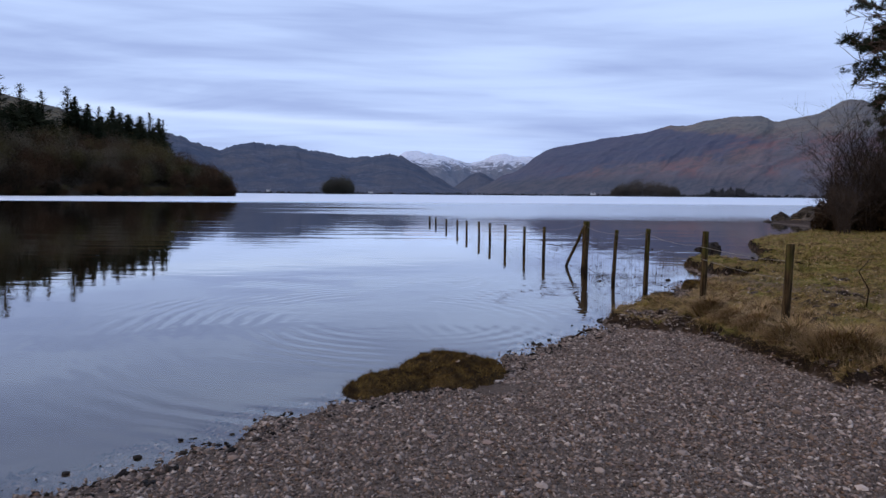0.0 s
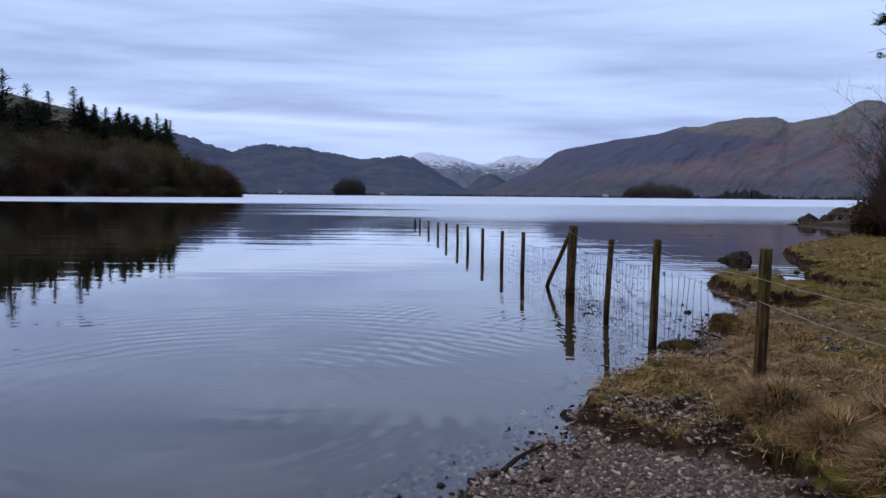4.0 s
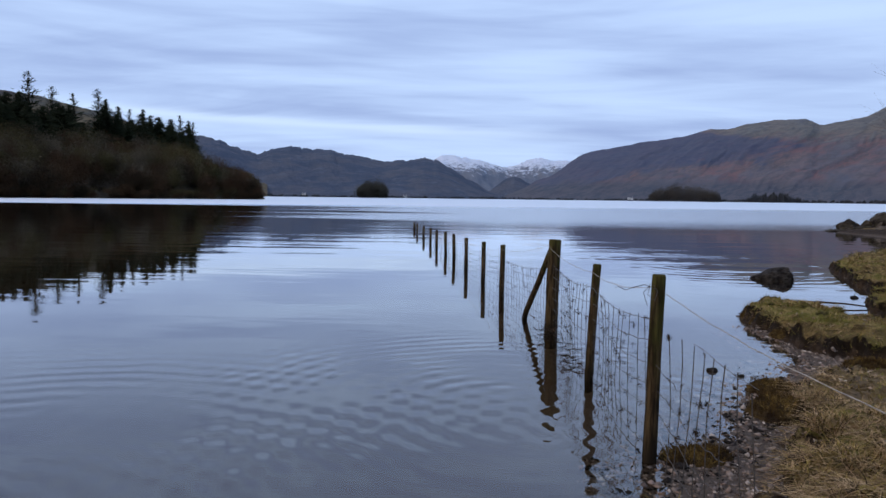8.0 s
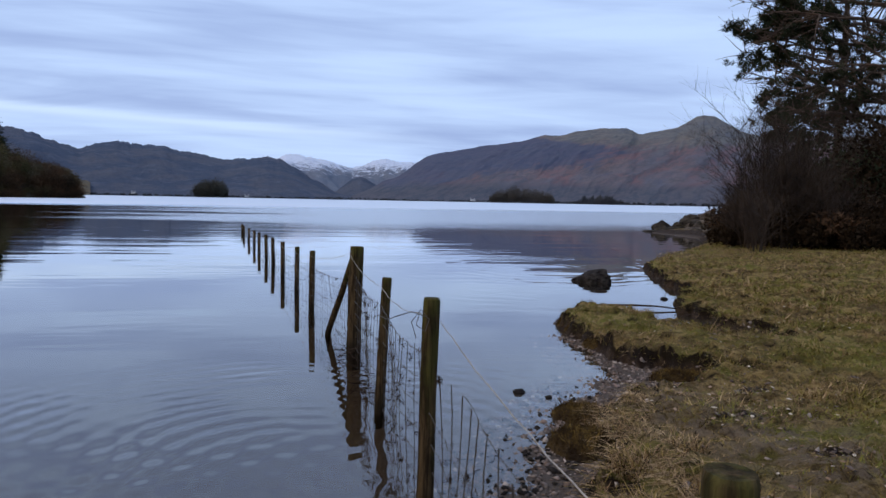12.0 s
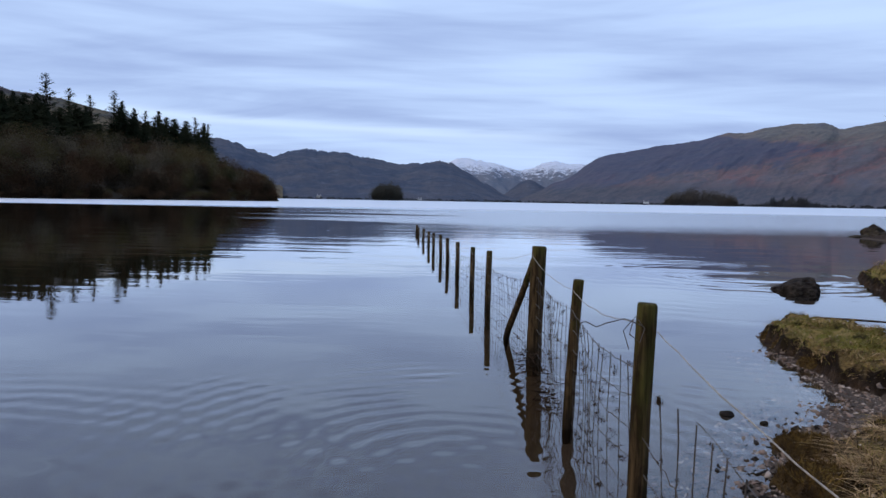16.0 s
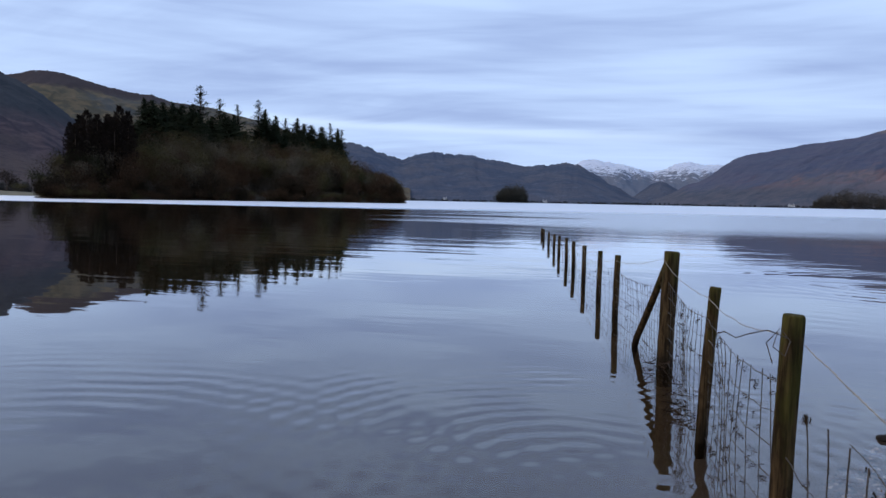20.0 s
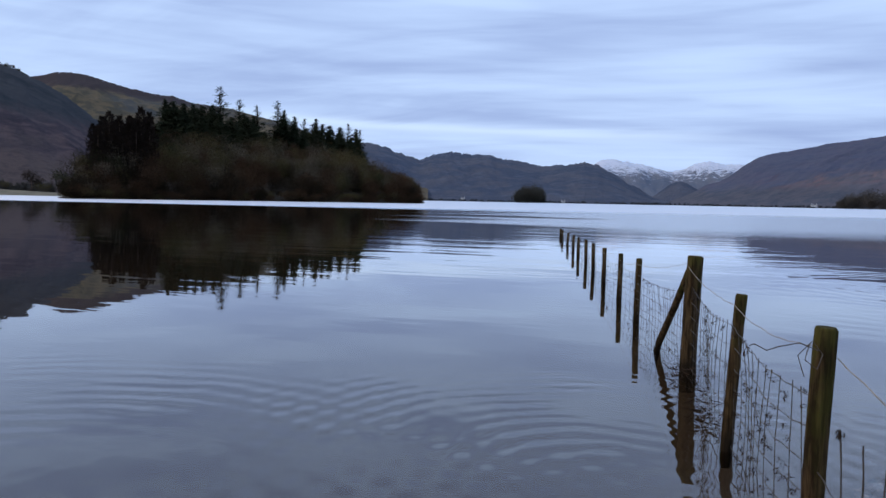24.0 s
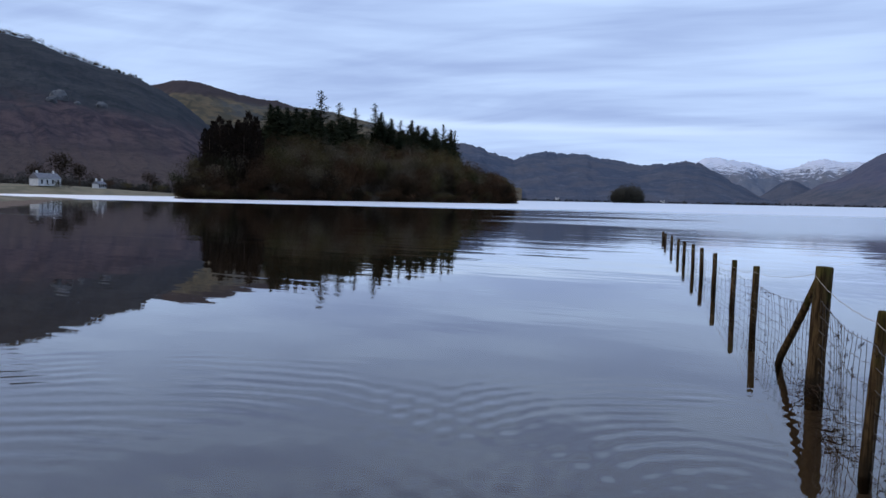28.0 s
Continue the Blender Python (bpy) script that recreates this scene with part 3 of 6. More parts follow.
# where turf meets gravel on the beach side
TURF = [(2.02, 9.25), (2.3, 8.85), (2.85, 8.6), (3.02, 7.9), (3.08, 7.2), (3.15, 6.5), (3.4, 6.0), (4.3, 4.6), (6.0, 2.0), (12, -6), (40, -40), (4900, -40), (4900, 400), (500, 120), (120, 90), (45, 60), (27, 46.6),
        (23, 46.8), (21, 43.8), (20.6, 39.3), (18.5, 34.1), (14.4, 28.9), (12.15, 26.6), (10.1, 23.45), (9.7, 22.25), (8.75, 19.2), (7.85, 17.8), (7.6, 16.4), (7.75, 15.6), (7.55, 14.9), (6.9, 15.5), (6.8, 16.5), (6.65, 17.2), (6.1, 17.45),
        (5.62, 16.75), (5.44, 15.25), (5.6, 14.5), (6.3, 13.9), (5.7, 13.6), (5.0, 13.35), (4.6, 13.0), (4.45, 12.3), (4.0, 11.5), (3.5, 11.0), (3.0, 10.6), (2.5, 10.2), (2.2, 9.7)]


def inside_and_distance(poly, X, Y):
    """Signed distance to a closed outline: positive inside."""
    inside = np.zeros(X.shape, bool)
    best = np.full(X.shape, 1e18)
    n = len(poly)
    for i in range(n):
        (ax, ay), (bx, by) = poly[i], poly[(i + 1) % n]
        dx, dy = bx - ax, by - ay
        s = np.clip(((X - ax) * dx + (Y - ay) * dy) / (dx * dx + dy * dy), 0, 1)
        best = np.minimum(best, (X - ax - s * dx) ** 2 + (Y - ay - s * dy) ** 2)
        if ay != by:
            cross = ((ay > Y) != (by > Y)) & (X < (bx - ax) * (Y - ay) / (by - ay) + ax)
            inside ^= cross
    return np.where(inside, 1, -1) * np.sqrt(best)


def waves(X, Y, seed, size):
    """Cheap smooth unevenness."""
    r = np.random.RandomState(seed)
    out = np.zeros_like(X)
    for i in range(9):
        a, f = r.uniform(0, math.tau), r.uniform(0.6, 2.4) / size
        out += np.sin((X * math.cos(a) + Y * math.sin(a)) * f * math.tau + r.uniform(0, math.tau)) / (1 + 0.4 * i)
    return out / 3.2


def smooth01(v, lo, hi):
    t = np.clip((v - lo) / (hi - lo), 0, 1)
    return t * t * (3 - 2 * t)


def surface(X, Y):
    """Height of the ground and the share of turf at places."""
    X, Y = np.asarray(X, float), np.asarray(Y, float)
    wob = 0.10 * waves(X, Y, 3, 0.9) + 0.05 * waves(X, Y, 5, 0.35)
    near = np.hypot(X - 3, Y - 12) < 60
    d = inside_and_distance(LAND, X, Y) + np.where(near, wob, 0)
    g = inside_and_distance(TURF, X, Y) + np.where(near, 0.12 * waves(X, Y, 8, 0.9) + 0.10 * waves(X, Y, 9, 0.32), 0)
    turf = smooth01(g, -0.12, 0.12)
    beach = np.where(d > 0, 0.045 * d / (1 + 0.06 * np.maximum(d, 0)), np.maximum(0.085 * d, -0.35 + 0.02 * d))
    beach = np.maximum(beach, -3.0) + np.where(d > -3, 0.006 * waves(X, Y, 11, 0.5), 0)
    lip = smooth01(g + 0.05 * waves(X, Y, 21, 0.22) * near, -0.05, 0.06)
    bank = beach + lip * (0.115 + 0.05 * smooth01(Y, 13.0, 14.6) + 0.05 * smooth01(g, 0.2, 2.5) + 0.03 * waves(X, Y, 14, 1.3)) + (0.024 * waves(X, Y, 15, 0.4) + 0.070 * np.abs(waves(X, Y, 16, 0.5)) + 0.030 * waves(X, Y, 17, 0.24) - 0.02) * lip * near
    # the wooded rise behind the grass
    bare = 0.62 * np.exp(-(((X - 2.55) / 0.50) ** 2 + ((Y - 9.2) / 0.42) ** 2) ** 2) + 0.55 * np.exp(-(((X - 3.45) / 0.42) ** 2 + ((Y - 10.9) / 0.75) ** 2) ** 2)
    bare = np.maximum(bare, np.where(near, 0.6 * smooth01(waves(X, Y, 31, 0.9), 0.34, 0.56) * smooth01(Y, 17.0, 12.5), 0))
    bare = np.maximum(bare, 0.64 * np.exp(-(((X - 20.5) / 3.0) ** 2 + ((Y - 41.0) / 4.5) ** 2) ** 2))
    turf = turf * (1 - np.minimum(bare, 0.66))
    rise = smooth01(X, 18, 60) * 3.0 * smooth01(d, 2, 14)
    z = np.where(g > -0.12, bank, beach) + rise
    return z, turf


def axis(lo, hi, step, lo_end, hi_end, grow=1.16):
    mid = list(np.arange(lo, hi, step))
    out, s, v = [], step, hi
    while v < hi_end:
        out.append(v)
        s *= grow
        v += s
    out.append(hi_end)
    low, s, v = [], step, lo - step
    while v > lo_end:
        low.append(v)
        s *= grow
        v -= s
    low.append(lo_end)
    return np.array(low[::-1] + mid + out)


xs, ys = axis(-4.0, 11.0, 0.05, -4900, 4900), axis(2.0, 24.0, 0.05, -4900, 4900)
X, Y = np.meshgrid(xs, ys)
Z, T = surface(X, Y)
nx, ny = len(xs), len(ys)
ids = np.arange(nx * ny).reshape(ny, nx)
quads = np.stack([ids[:-1, :-1], ids[:-1, 1:], ids[1:, 1:], ids[1:, :-1]], -1).reshape(-1, 4)
me = bpy.data.meshes.new("ground")
me.vertices.add(nx * ny)
me.vertices.foreach_set("co", np.stack([X, Y, Z], -1).ravel())
me.loops.add(quads.size)
me.loops.foreach_set("vertex_index", quads.ravel())
me.polygons.add(len(quads))
me.polygons.foreach_set("loop_start", np.arange(0, quads.size, 4))
me.polygons.foreach_set("use_smooth", np.ones(len(quads), bool))
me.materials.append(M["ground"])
me.attributes.new("turf", "FLOAT", "POINT").data.foreach_set("value", T.ravel().astype(np.float32))
me.update(calc_edges=True)
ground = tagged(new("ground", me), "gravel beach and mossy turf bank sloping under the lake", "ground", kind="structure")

xs2, ys2 = np.array([-4900, -600, -100, 0, 100, 600, 4900]), np.array([-4900, -100, 0, 60, 300, 1200, 4900])
vw = [(x, y, WATER_Z) for y in ys2 for x in xs2]
fw = [(j * 7 + i, j * 7 + i + 1, j * 7 + i + 8, j * 7 + i + 7) for j in range(6) for i in range(6)]
tagged(new("water", mesh("water", vw, fw, M["water"])), "calm clear lake water mirroring the sky and hills", "lake", kind="structure")


# ---- mountains ----
def ridge(name, table, base, crest, mat, label, seed=0, step=0.12, rows=30, back=500, jag=0.05, relief=0.10, steep=1.25, spurs=0.0, slant=0.0):
    """A range seen from the shore: its crest follows (bearing, elevation) in degrees at the distance crest and falls to the lake at base."""
    tb, te = [t[0] for t in table], [t[1] for t in table]
    bs = np.arange(tb[0], tb[-1] + 1e-6, step)
    verts, faces = [], []
    for b in bs:
        top = np.interp(b, tb, te) + jag * (fbm(b * 1.4, seed * 3.3, 0.5, 5) + 0.5 * fbm(b * 5.2, seed * 1.3, 2.5, 3, True))
        hc = max(EYE0.z + crest * math.tan(radians(top)), 1.0)
        calm = max(EYE0.z + crest * math.tan(radians(float(np.interp(b, tb, te)))), 1.0)
        for j in range(rows + 4):
            s = min(j / rows, 1.0)
            back_part = max(j - rows, 0) / 3
            d = base + (crest - base) * s + back * back_part
            p = polar(b, d)
            z = calm * s ** steep + (hc - calm) * s ** 9
            gully = fbm(p.x / 210 + 0.4 * s, p.y / 300 + seed, seed, 6, True)
            wide = fbm(p.x / 420 + seed, p.y / 420, seed * 1.7, 4)
            z += hc * relief * (0.7 * gully + 0.8 * wide) * 4 * s * (1 - s)
            if spurs:
                lean = b + slant * (s - 0.5) + 1.2 * fbm(p.x / 300, p.y / 300, seed + 4.0, 3)
                z += hc * spurs * (fbm(lean * 0.55, seed * 2.1, 0.6 * s, 4, True) + 0.6 * fbm(lean * 1.9, seed, 1.5 * s, 3, True)) * (4 * s * (1 - s)) ** 0.8 * smooth01(1.02 - s, 0.0, 0.25)
            z *= 1 - 0.5 * back_part
            verts.append((p.x, p.y, z - 2.5 if j == 0 else z))
    r = rows + 4
    for i in range(len(bs) - 1):
        for j in range(r - 1):
            a = i * r + j
            faces.append((a, a + r, a + r + 1, a + 1))
    return tagged(new(name, mesh(name, verts, faces, mat, True)), label, "mountain", kind="structure")


WALLA = [(-90, 8.5), (-72, 11.0), (-62, 11.2), (-57.6, 10.8), (-55.6, 10.5), (-53.5, 9.8), (-51.7, 9.25), (-49.8, 8.85), (-48.4, 8.4), (-47.4, 7.9), (-46.0, 7.2), (-44, 5.6), (-42, 4.2), (-38, 3.0), (-30, 2.0)]
GOLD = [(-52, 7.0), (-49.5, 7.9), (-47.6, 8.23), (-46.8, 8.45), (-46.2, 8.72), (-45.5, 8.72), (-44.9, 8.69), (-44.1, 8.58), (-42.0, 8.07), (-40.2, 7.69), (-38.5, 7.6), (-37.1, 7.2), (-34, 6.9), (-30, 6.0), (-27, 5.0), (-22, 3.4), (-18, 2.0)]
LEFT = [(-42, 4.0), (-33, 4.6), (-27, 4.8), (-23.75, 4.62), (-22.3, 4.5), (-20.6, 3.87), (-18.65, 3.33), (-17.8, 3.67), (-16.3, 3.97), (-14.5, 3.79), (-12.9, 3.8), (-12.4, 3.57), (-11.1, 3.4), (-9.5, 3.13), (-8.6, 2.91),
        (-7.3, 3.0), (-6.0, 3.09), (-5.0, 3.27), (-3.9, 3.05), (-2.6, 2.35), (-1.4, 1.61), (-0.5, 1.05), (0.3, 0.54), (2.0, 0.2)]
SNOW = [(-12, 2.0), (-6.5, 2.7), (-4.5, 3.14), (-3.5, 3.45), (-2.3, 3.53), (-1.05, 3.22), (-0.25, 3.13), (0.7, 2.78), (1.9, 2.48), (2.3, 2.69), (3.0, 3.0), (3.6, 3.19), (4.5, 3.35), (5.4, 3.25), (6.1, 3.12), (7.0, 3.1), (10, 2.6), (14, 2)]
CRAG = [(-1.5, 0.15), (0.46, 0.6), (1.77, 1.63), (2.5, 1.93), (3.1, 1.64), (4.06, 1.02), (4.8, 0.6), (7, 0.2)]
CATS = [(1.5, 0.2), (3.4, 0.9), (4.35, 1.53), (5.35, 1.83), (6.3, 2.42), (7.14, 3.09), (8.0, 3.67), (8.94, 3.97), (10.7, 4.23), (12.6, 4.61), (14.0, 4.78), (16.2, 5.12), (17.3, 5.45), (17.9, 5.59), (19.1, 5.56), (20.2, 5.82), (21.6, 6.04),
        (22.75, 6.16), (24.4, 6.1), (24.9, 5.95), (25.4, 5.64), (26.8, 5.84), (28.4, 6.12), (29.2, 6.58), (29.8, 6.92), (30.3, 7.03), (31.1, 6.92), (32.2, 6.24), (33.2, 5.66), (34.5, 5.37), (41.6, 5.13), (55, 4.6), (75, 4)]
BEHIND = [(70, 4), (95, 6), (130, 7.5), (180, 8), (230, 7), (272, 8.5)]
wooded_crag = ridge("mountain", WALLA, 520, 1350, M["fell_crag_wood"], "dark wooded crag falling steeply to the lake", 2, rows=44, relief=0.12, steep=1.0, jag=0.16, spurs=0.022, slant=9.0)
ridge("mountain", GOLD, 1500, 2300, M["fell_gold"], "grassy golden-brown fell with a rounded knoll", 9, rows=44, relief=0.13, jag=0.12, spurs=0.05, slant=-8.0)
ridge("mountain", LEFT, 1600, 2600, M["fell_haze_blue"], "craggy slate fell with a knobbly crest, haze blue in its colour", 4, rows=48, relief=0.16, jag=0.24, spurs=0.045, slant=6.0)
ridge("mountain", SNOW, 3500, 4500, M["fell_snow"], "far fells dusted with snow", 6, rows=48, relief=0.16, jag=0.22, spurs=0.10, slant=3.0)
ridge("mountain", CRAG, 2500, 2900, M["fell_haze_blue"], "small dark crag in the mouth of the valley", 8, relief=0.08, jag=0.10)
ridge("mountain", CATS, 1700, 2700, M["fell_red"], "long fell ridge of slate and reddish bracken slopes, haze and shade in its colour", 5, rows=52, relief=0.10, jag=0.09, spurs=0.065, slant=-9.0)
ridge("mountain", BEHIND, 500, 1100, M["fell_near"], "dark wooded hills behind the shore", 12, step=1.0, relief=0.08)


# pale crags and crest trees on the wooded hill
slope = np.array([v.co - EYE0 for v in wooded_crag.data.vertices])
slope_b, slope_e = np.degrees(np.arctan2(slope[:, 0], slope[:, 1])), np.degrees(np.arctan2(slope[:, 2], np.hypot(slope[:, 0], slope[:, 1])))


def on_slope(b, e):
    """The spot of the wooded hill at a bearing and an elevation from the standing place."""
    return Vector(slope[np.argmin(4000.0 * (slope_b - b) ** 2 + (slope_e - e) ** 2)]) + EYE0


for b, e, r in ((-54.1, 6.75, 8), (-51.4, 6.25, 5), (-52.9, 6.5, 3.5), (-54.6, 6.5, 5)):
    spot = on_slope(b, e)
    bm = bmesh.new()
    bmesh.ops.create_icosphere(bm, subdivisions=3, radius=1.0)
    for v in bm.verts:
        q = v.co.normalized()
        v.co = q * r * (1 + 0.5 * fbm(q.x * 2 + b, q.y * 2, q.z * 2, 4))
    me = bpy.data.meshes.new("crag")
    bm.to_mesh(me)
    bm.free()
    me.materials.append(M["pale_crag"])
    ob = new("crag", me)
    ob.location = spot
    tagged(ob, "pale grey rock face on the wooded hillside", "crag", kind="structure")

# ---- trees ----
rng = random.Random(7)


def rand_dir(r, flat=1.0):
    a, z = r.uniform(0, math.tau), r.uniform(-1, 1)
    q = math.sqrt(1 - z * z)
    return Vector((q * math.cos(a), q * math.sin(a), z * flat))


def conifer_meshes(seed, slim, sparse, foliage="conifer"):
    """Trunk and crown of a spruce of unit height."""
    r = random.Random(seed)
    trunk, crown = Soup(), Soup()
    trunk.tube([(0, 0, 0), (0, 0, 0.5), (0.004, 0, 0.97)], [0.012, 0.007, 0.0008], 6)
    count = 620 if not sparse else 260
    sway = (r.uniform(-0.02, 0.02), r.uniform(-0.02, 0.02))
    for i in range(count):
        h = (0.06 if not sparse else 0.30) + (0.93 if not sparse else 0.69) * (i + r.random()) / count
        a = r.uniform(0, math.tau)
        gap = 1.0 + 0.9 * fbm(math.cos(a) * 1.2 + seed, math.sin(a) * 1.2, h * 7.0, 3)
        reach = 1.15 * slim * (1.03 - h) ** 0.75 * r.uniform(0.4, 1.2) * max(gap, 0.25) + 0.006
        dirv = Vector((math.cos(a), math.sin(a), 0))
        side = Vector((-dirv.y, dirv.x, 0))
        root = Vector((sway[0] * h, sway[1] * h, h))
        tip = root + dirv * reach + Vector((0, 0, reach * (r.uniform(-0.40, 0.15) if not sparse else r.uniform(0.0, 0.5))))
        for q in range(3):
            f0 = (q + r.random()) / 3
            c = root.lerp(tip, f0) + rand_dir(r) * 0.012
            w = reach * (0.15 if not sparse else 0.075) * (1.15 - f0) * r.uniform(0.6, 1.3) + 0.003
            drop = Vector((0, 0, -w * r.uniform(0.2, 1.2)))
            e = root.lerp(tip, min(f0 + r.uniform(0.2, 0.5), 1.1)) + rand_dir(r) * 0.010
            crown.add([c + side * w + drop, e, c - side * w + drop, c + Vector((0, 0, w * 0.35))], [(0, 1, 3), (1, 2, 3), (0, 2, 1)])
    return trunk.mesh("trunk", M["bark"]), crown.mesh("crown", M[foliage])


def column_meshes(seed):
    """Trunk and dense upright crown of a dark tree of unit height."""
    r = random.Random(seed)
    trunk, crown = Soup(), Soup()
    trunk.tube([(0, 0, 0), (0, 0, 0.5), (0.004, 0, 0.9)], [0.016, 0.010, 0.002], 6)
    for i in range(750):
        h = 0.06 + 0.92 * r.random()
        wide = 0.19 * (1 - h ** 3.2) * (0.75 + 0.5 * fbm(h * 5, seed, 0.3, 2)) * r.random() ** 0.35 + 0.005
        a = r.uniform(0, math.tau)
        c = Vector((math.cos(a) * wide, math.sin(a) * wide, h))
        d = (Vector((math.cos(a), math.sin(a), 0)) * 0.4 + Vector((0, 0, 0.8)) + rand_dir(r) * 0.6).normalized()
        n = d.cross(rand_dir(r)).normalized() * 0.012
        crown.add([c - n, c + n, c + d * r.uniform(0.03, 0.07)], [(0, 1, 2)])
    return trunk.mesh("trunk", M["bark"]), crown.mesh("crown", M["umber"])


def conifer(meshes, at, h, turn, label):
    thing = new("conifer_tree")
    thing.matrix_basis = Matrix.Translation(at) @ Matrix.Rotation(turn, 4, "Z") @ Matrix.Scale(h, 4)
    part("trunk", meshes[0], thing)
    part("crown", meshes[1], thing)
    return tagged(thing, label, "tree", "island conifers")


# wooded island
ISLE_TOP = [(-46.2, 0.2), (-44.8, 2.0), (-44.06, 5.1), (-43.0, 6.0), (-41.9, 5.8), (-40.7, 6.4), (-39.4, 5.9), (-38.9, 7.0), (-37.1, 7.1), (-35, 6.9), (-33.5, 7.0), (-32, 6.8), (-30.4, 6.7), (-28.8, 6.0), (-27.6, 6.0), (-26.6, 5.7), (-24.7, 5.6),
            (-23.9, 5.0), (-23.3, 4.1), (-21.6, 2.7), (-19.6, 1.7), (-18.5, 0.2)]


def isle_dist(b):
    return 262 + (b + 46.2) * 2.4      # near end to far end of the island's middle line


def isle_env(b):
    return np.interp(b, [t[0] for t in ISLE_TOP], [t[1] for t in ISLE_TOP])


def isle_ground(b, off):
    """Ground height at a bearing, off metres behind the middle line."""
    top = math.tan(radians(isle_env(b))) * isle_dist(b)
    return 0.42 * top * max(0.0, 1 - (off / 42.0) ** 2) - 0.3


verts, faces = [], []
nb, no = 70, 22
for i in range(nb + 1):
    b = -46.4 + 28.1 * i / nb
    for j in range(no + 1):
        off = -46 + 92 * j / no
        p = polar(b, isle_dist(b) + off)
        edge = abs(off) / 46
        verts.append((p.x, p.y, isle_ground(b, off) + 0.6 * fbm(p.x / 9, p.y / 9) * (1 - edge) - (1.0 if j in (0, no) else 0)))
for i in range(nb):
    for j in range(no):
        a = i * (no + 1) + j
        faces.append((a, a + no + 1, a + no + 2, a + 1))
tagged(new("island", mesh("island", verts, faces, M["isle_soil"], True)), "steep wooded island of dark soil in the lake", "island", kind="structure")

spruces = [conifer_meshes(21, 0.36, False), conifer_meshes(22, 0.31, False), conifer_meshes(23, 0.44, False), conifer_meshes(24, 0.24, True), column_meshes(25), column_meshes(26)]
KEY_TREES = [(-34.95, 8.67, 3), (-33.5, 7.75, 3), (-32.05, 7.35, 3), (-30.43, 7.78, 3), (-30.0, 7.1, 1), (-29.2, 6.6, 1), (-28.4, 6.45, 3), (-27.5, 6.5, 1), (-26.9, 6.1, 0), (-26.2, 6.0, 2), (-25.4, 5.9, 0), (-24.7, 6.2, 3), (-24.2, 5.8, 1),
             (-23.85, 5.7, 3), (-44.0, 5.2, 4), (-43.4, 5.8, 5), (-42.9, 6.2, 4), (-42.2, 5.9, 5), (-41.5, 6.0, 4), (-40.7, 6.65, 4), (-40.1, 6.3, 5), (-38.95, 7.4, 1), (-38.3, 7.3, 2), (-37.6, 7.2, 0), (-37.0, 7.25, 1), (-36.3, 7.1, 2), (-35.6, 7.2, 0)]
for b, e, kind in KEY_TREES:
    off = rng.uniform(-4, 8)
    d = isle_dist(b) + off
    g = isle_ground(b, off)
    top = EYE0.z + d * math.tan(radians(e))
    if b < -39.8:
        off, g = -24 + rng.uniform(-6, 6), 2.0
        d = isle_dist(b) + off
        g = isle_ground(b, off)
        top = EYE0.z + d * math.tan(radians(e))
    conifer(spruces[kind], polar(b, d, g - 0.3), top - g + 0.3, rng.uniform(0, 6), "tall thin larch with sparse branches above the island wood" if kind == 3 else ("dense dark brown upright tree on the island" if kind > 3 else "dark green spruce on the wooded island"))
for i in range(170):
    b = rng.choice([rng.uniform(-44, -35), rng.uniform(-44, -40), rng.uniform(-35, -24)])
    e = isle_env(b) * rng.uniform(0.60, 0.97)
    off = rng.uniform(-12, 12) - (20 if b < -39.8 else 0)
    d, g = isle_dist(b) + off, isle_ground(b, off)
    kind = rng.randrange(3) if b > -39.8 else rng.choice((4, 5))
    conifer(spruces[kind], polar(b, d, g - 0.3), max(EYE0.z + d * math.tan(radians(e)) - g, 5), rng.uniform(0, 6), "dense dark brown upright tree on the island" if kind > 3 else "dark green spruce on the wooded island")


def clump(s, r, at, rx, rz, count, size, mat, up=0.5):
    """A bare or leafy crown: many small twig-like slivers in an uneven egg."""
    g = np.random.RandomState(r.randrange(1 << 30))

    def balls(n):
        q = g.normal(size=(n, 3))
        return q / np.linalg.norm(q, axis=1, keepdims=True)
    lobes = np.concatenate([g.normal(0, 0.32, (6, 2)), g.uniform(-0.4, 0.5, (6, 1))], 1)
    pick = g.randint(0, 6, count)
    q = lobes[pick] + balls(count) * (g.uniform(0.45, 0.75, 6)[pick] * g.rand(count) ** 0.4)[:, None]
    p = np.array(tuple(at)) + q * np.array([rx, rx, rz])
    d = q * np.array([0.7, 0.7, 0.0]) + np.array([0, 0, up]) + balls(count) * 0.8
    d /= np.linalg.norm(d, axis=1, keepdims=True)
    n = np.cross(d, balls(count))
    n /= np.linalg.norm(n, axis=1, keepdims=True)
    ln = (size * g.uniform(0.6, 1.5, count))[:, None]
    s.slivers(np.stack([p - n * ln * 0.28, p + n * ln * 0.28, p + d * ln], 1), mat)


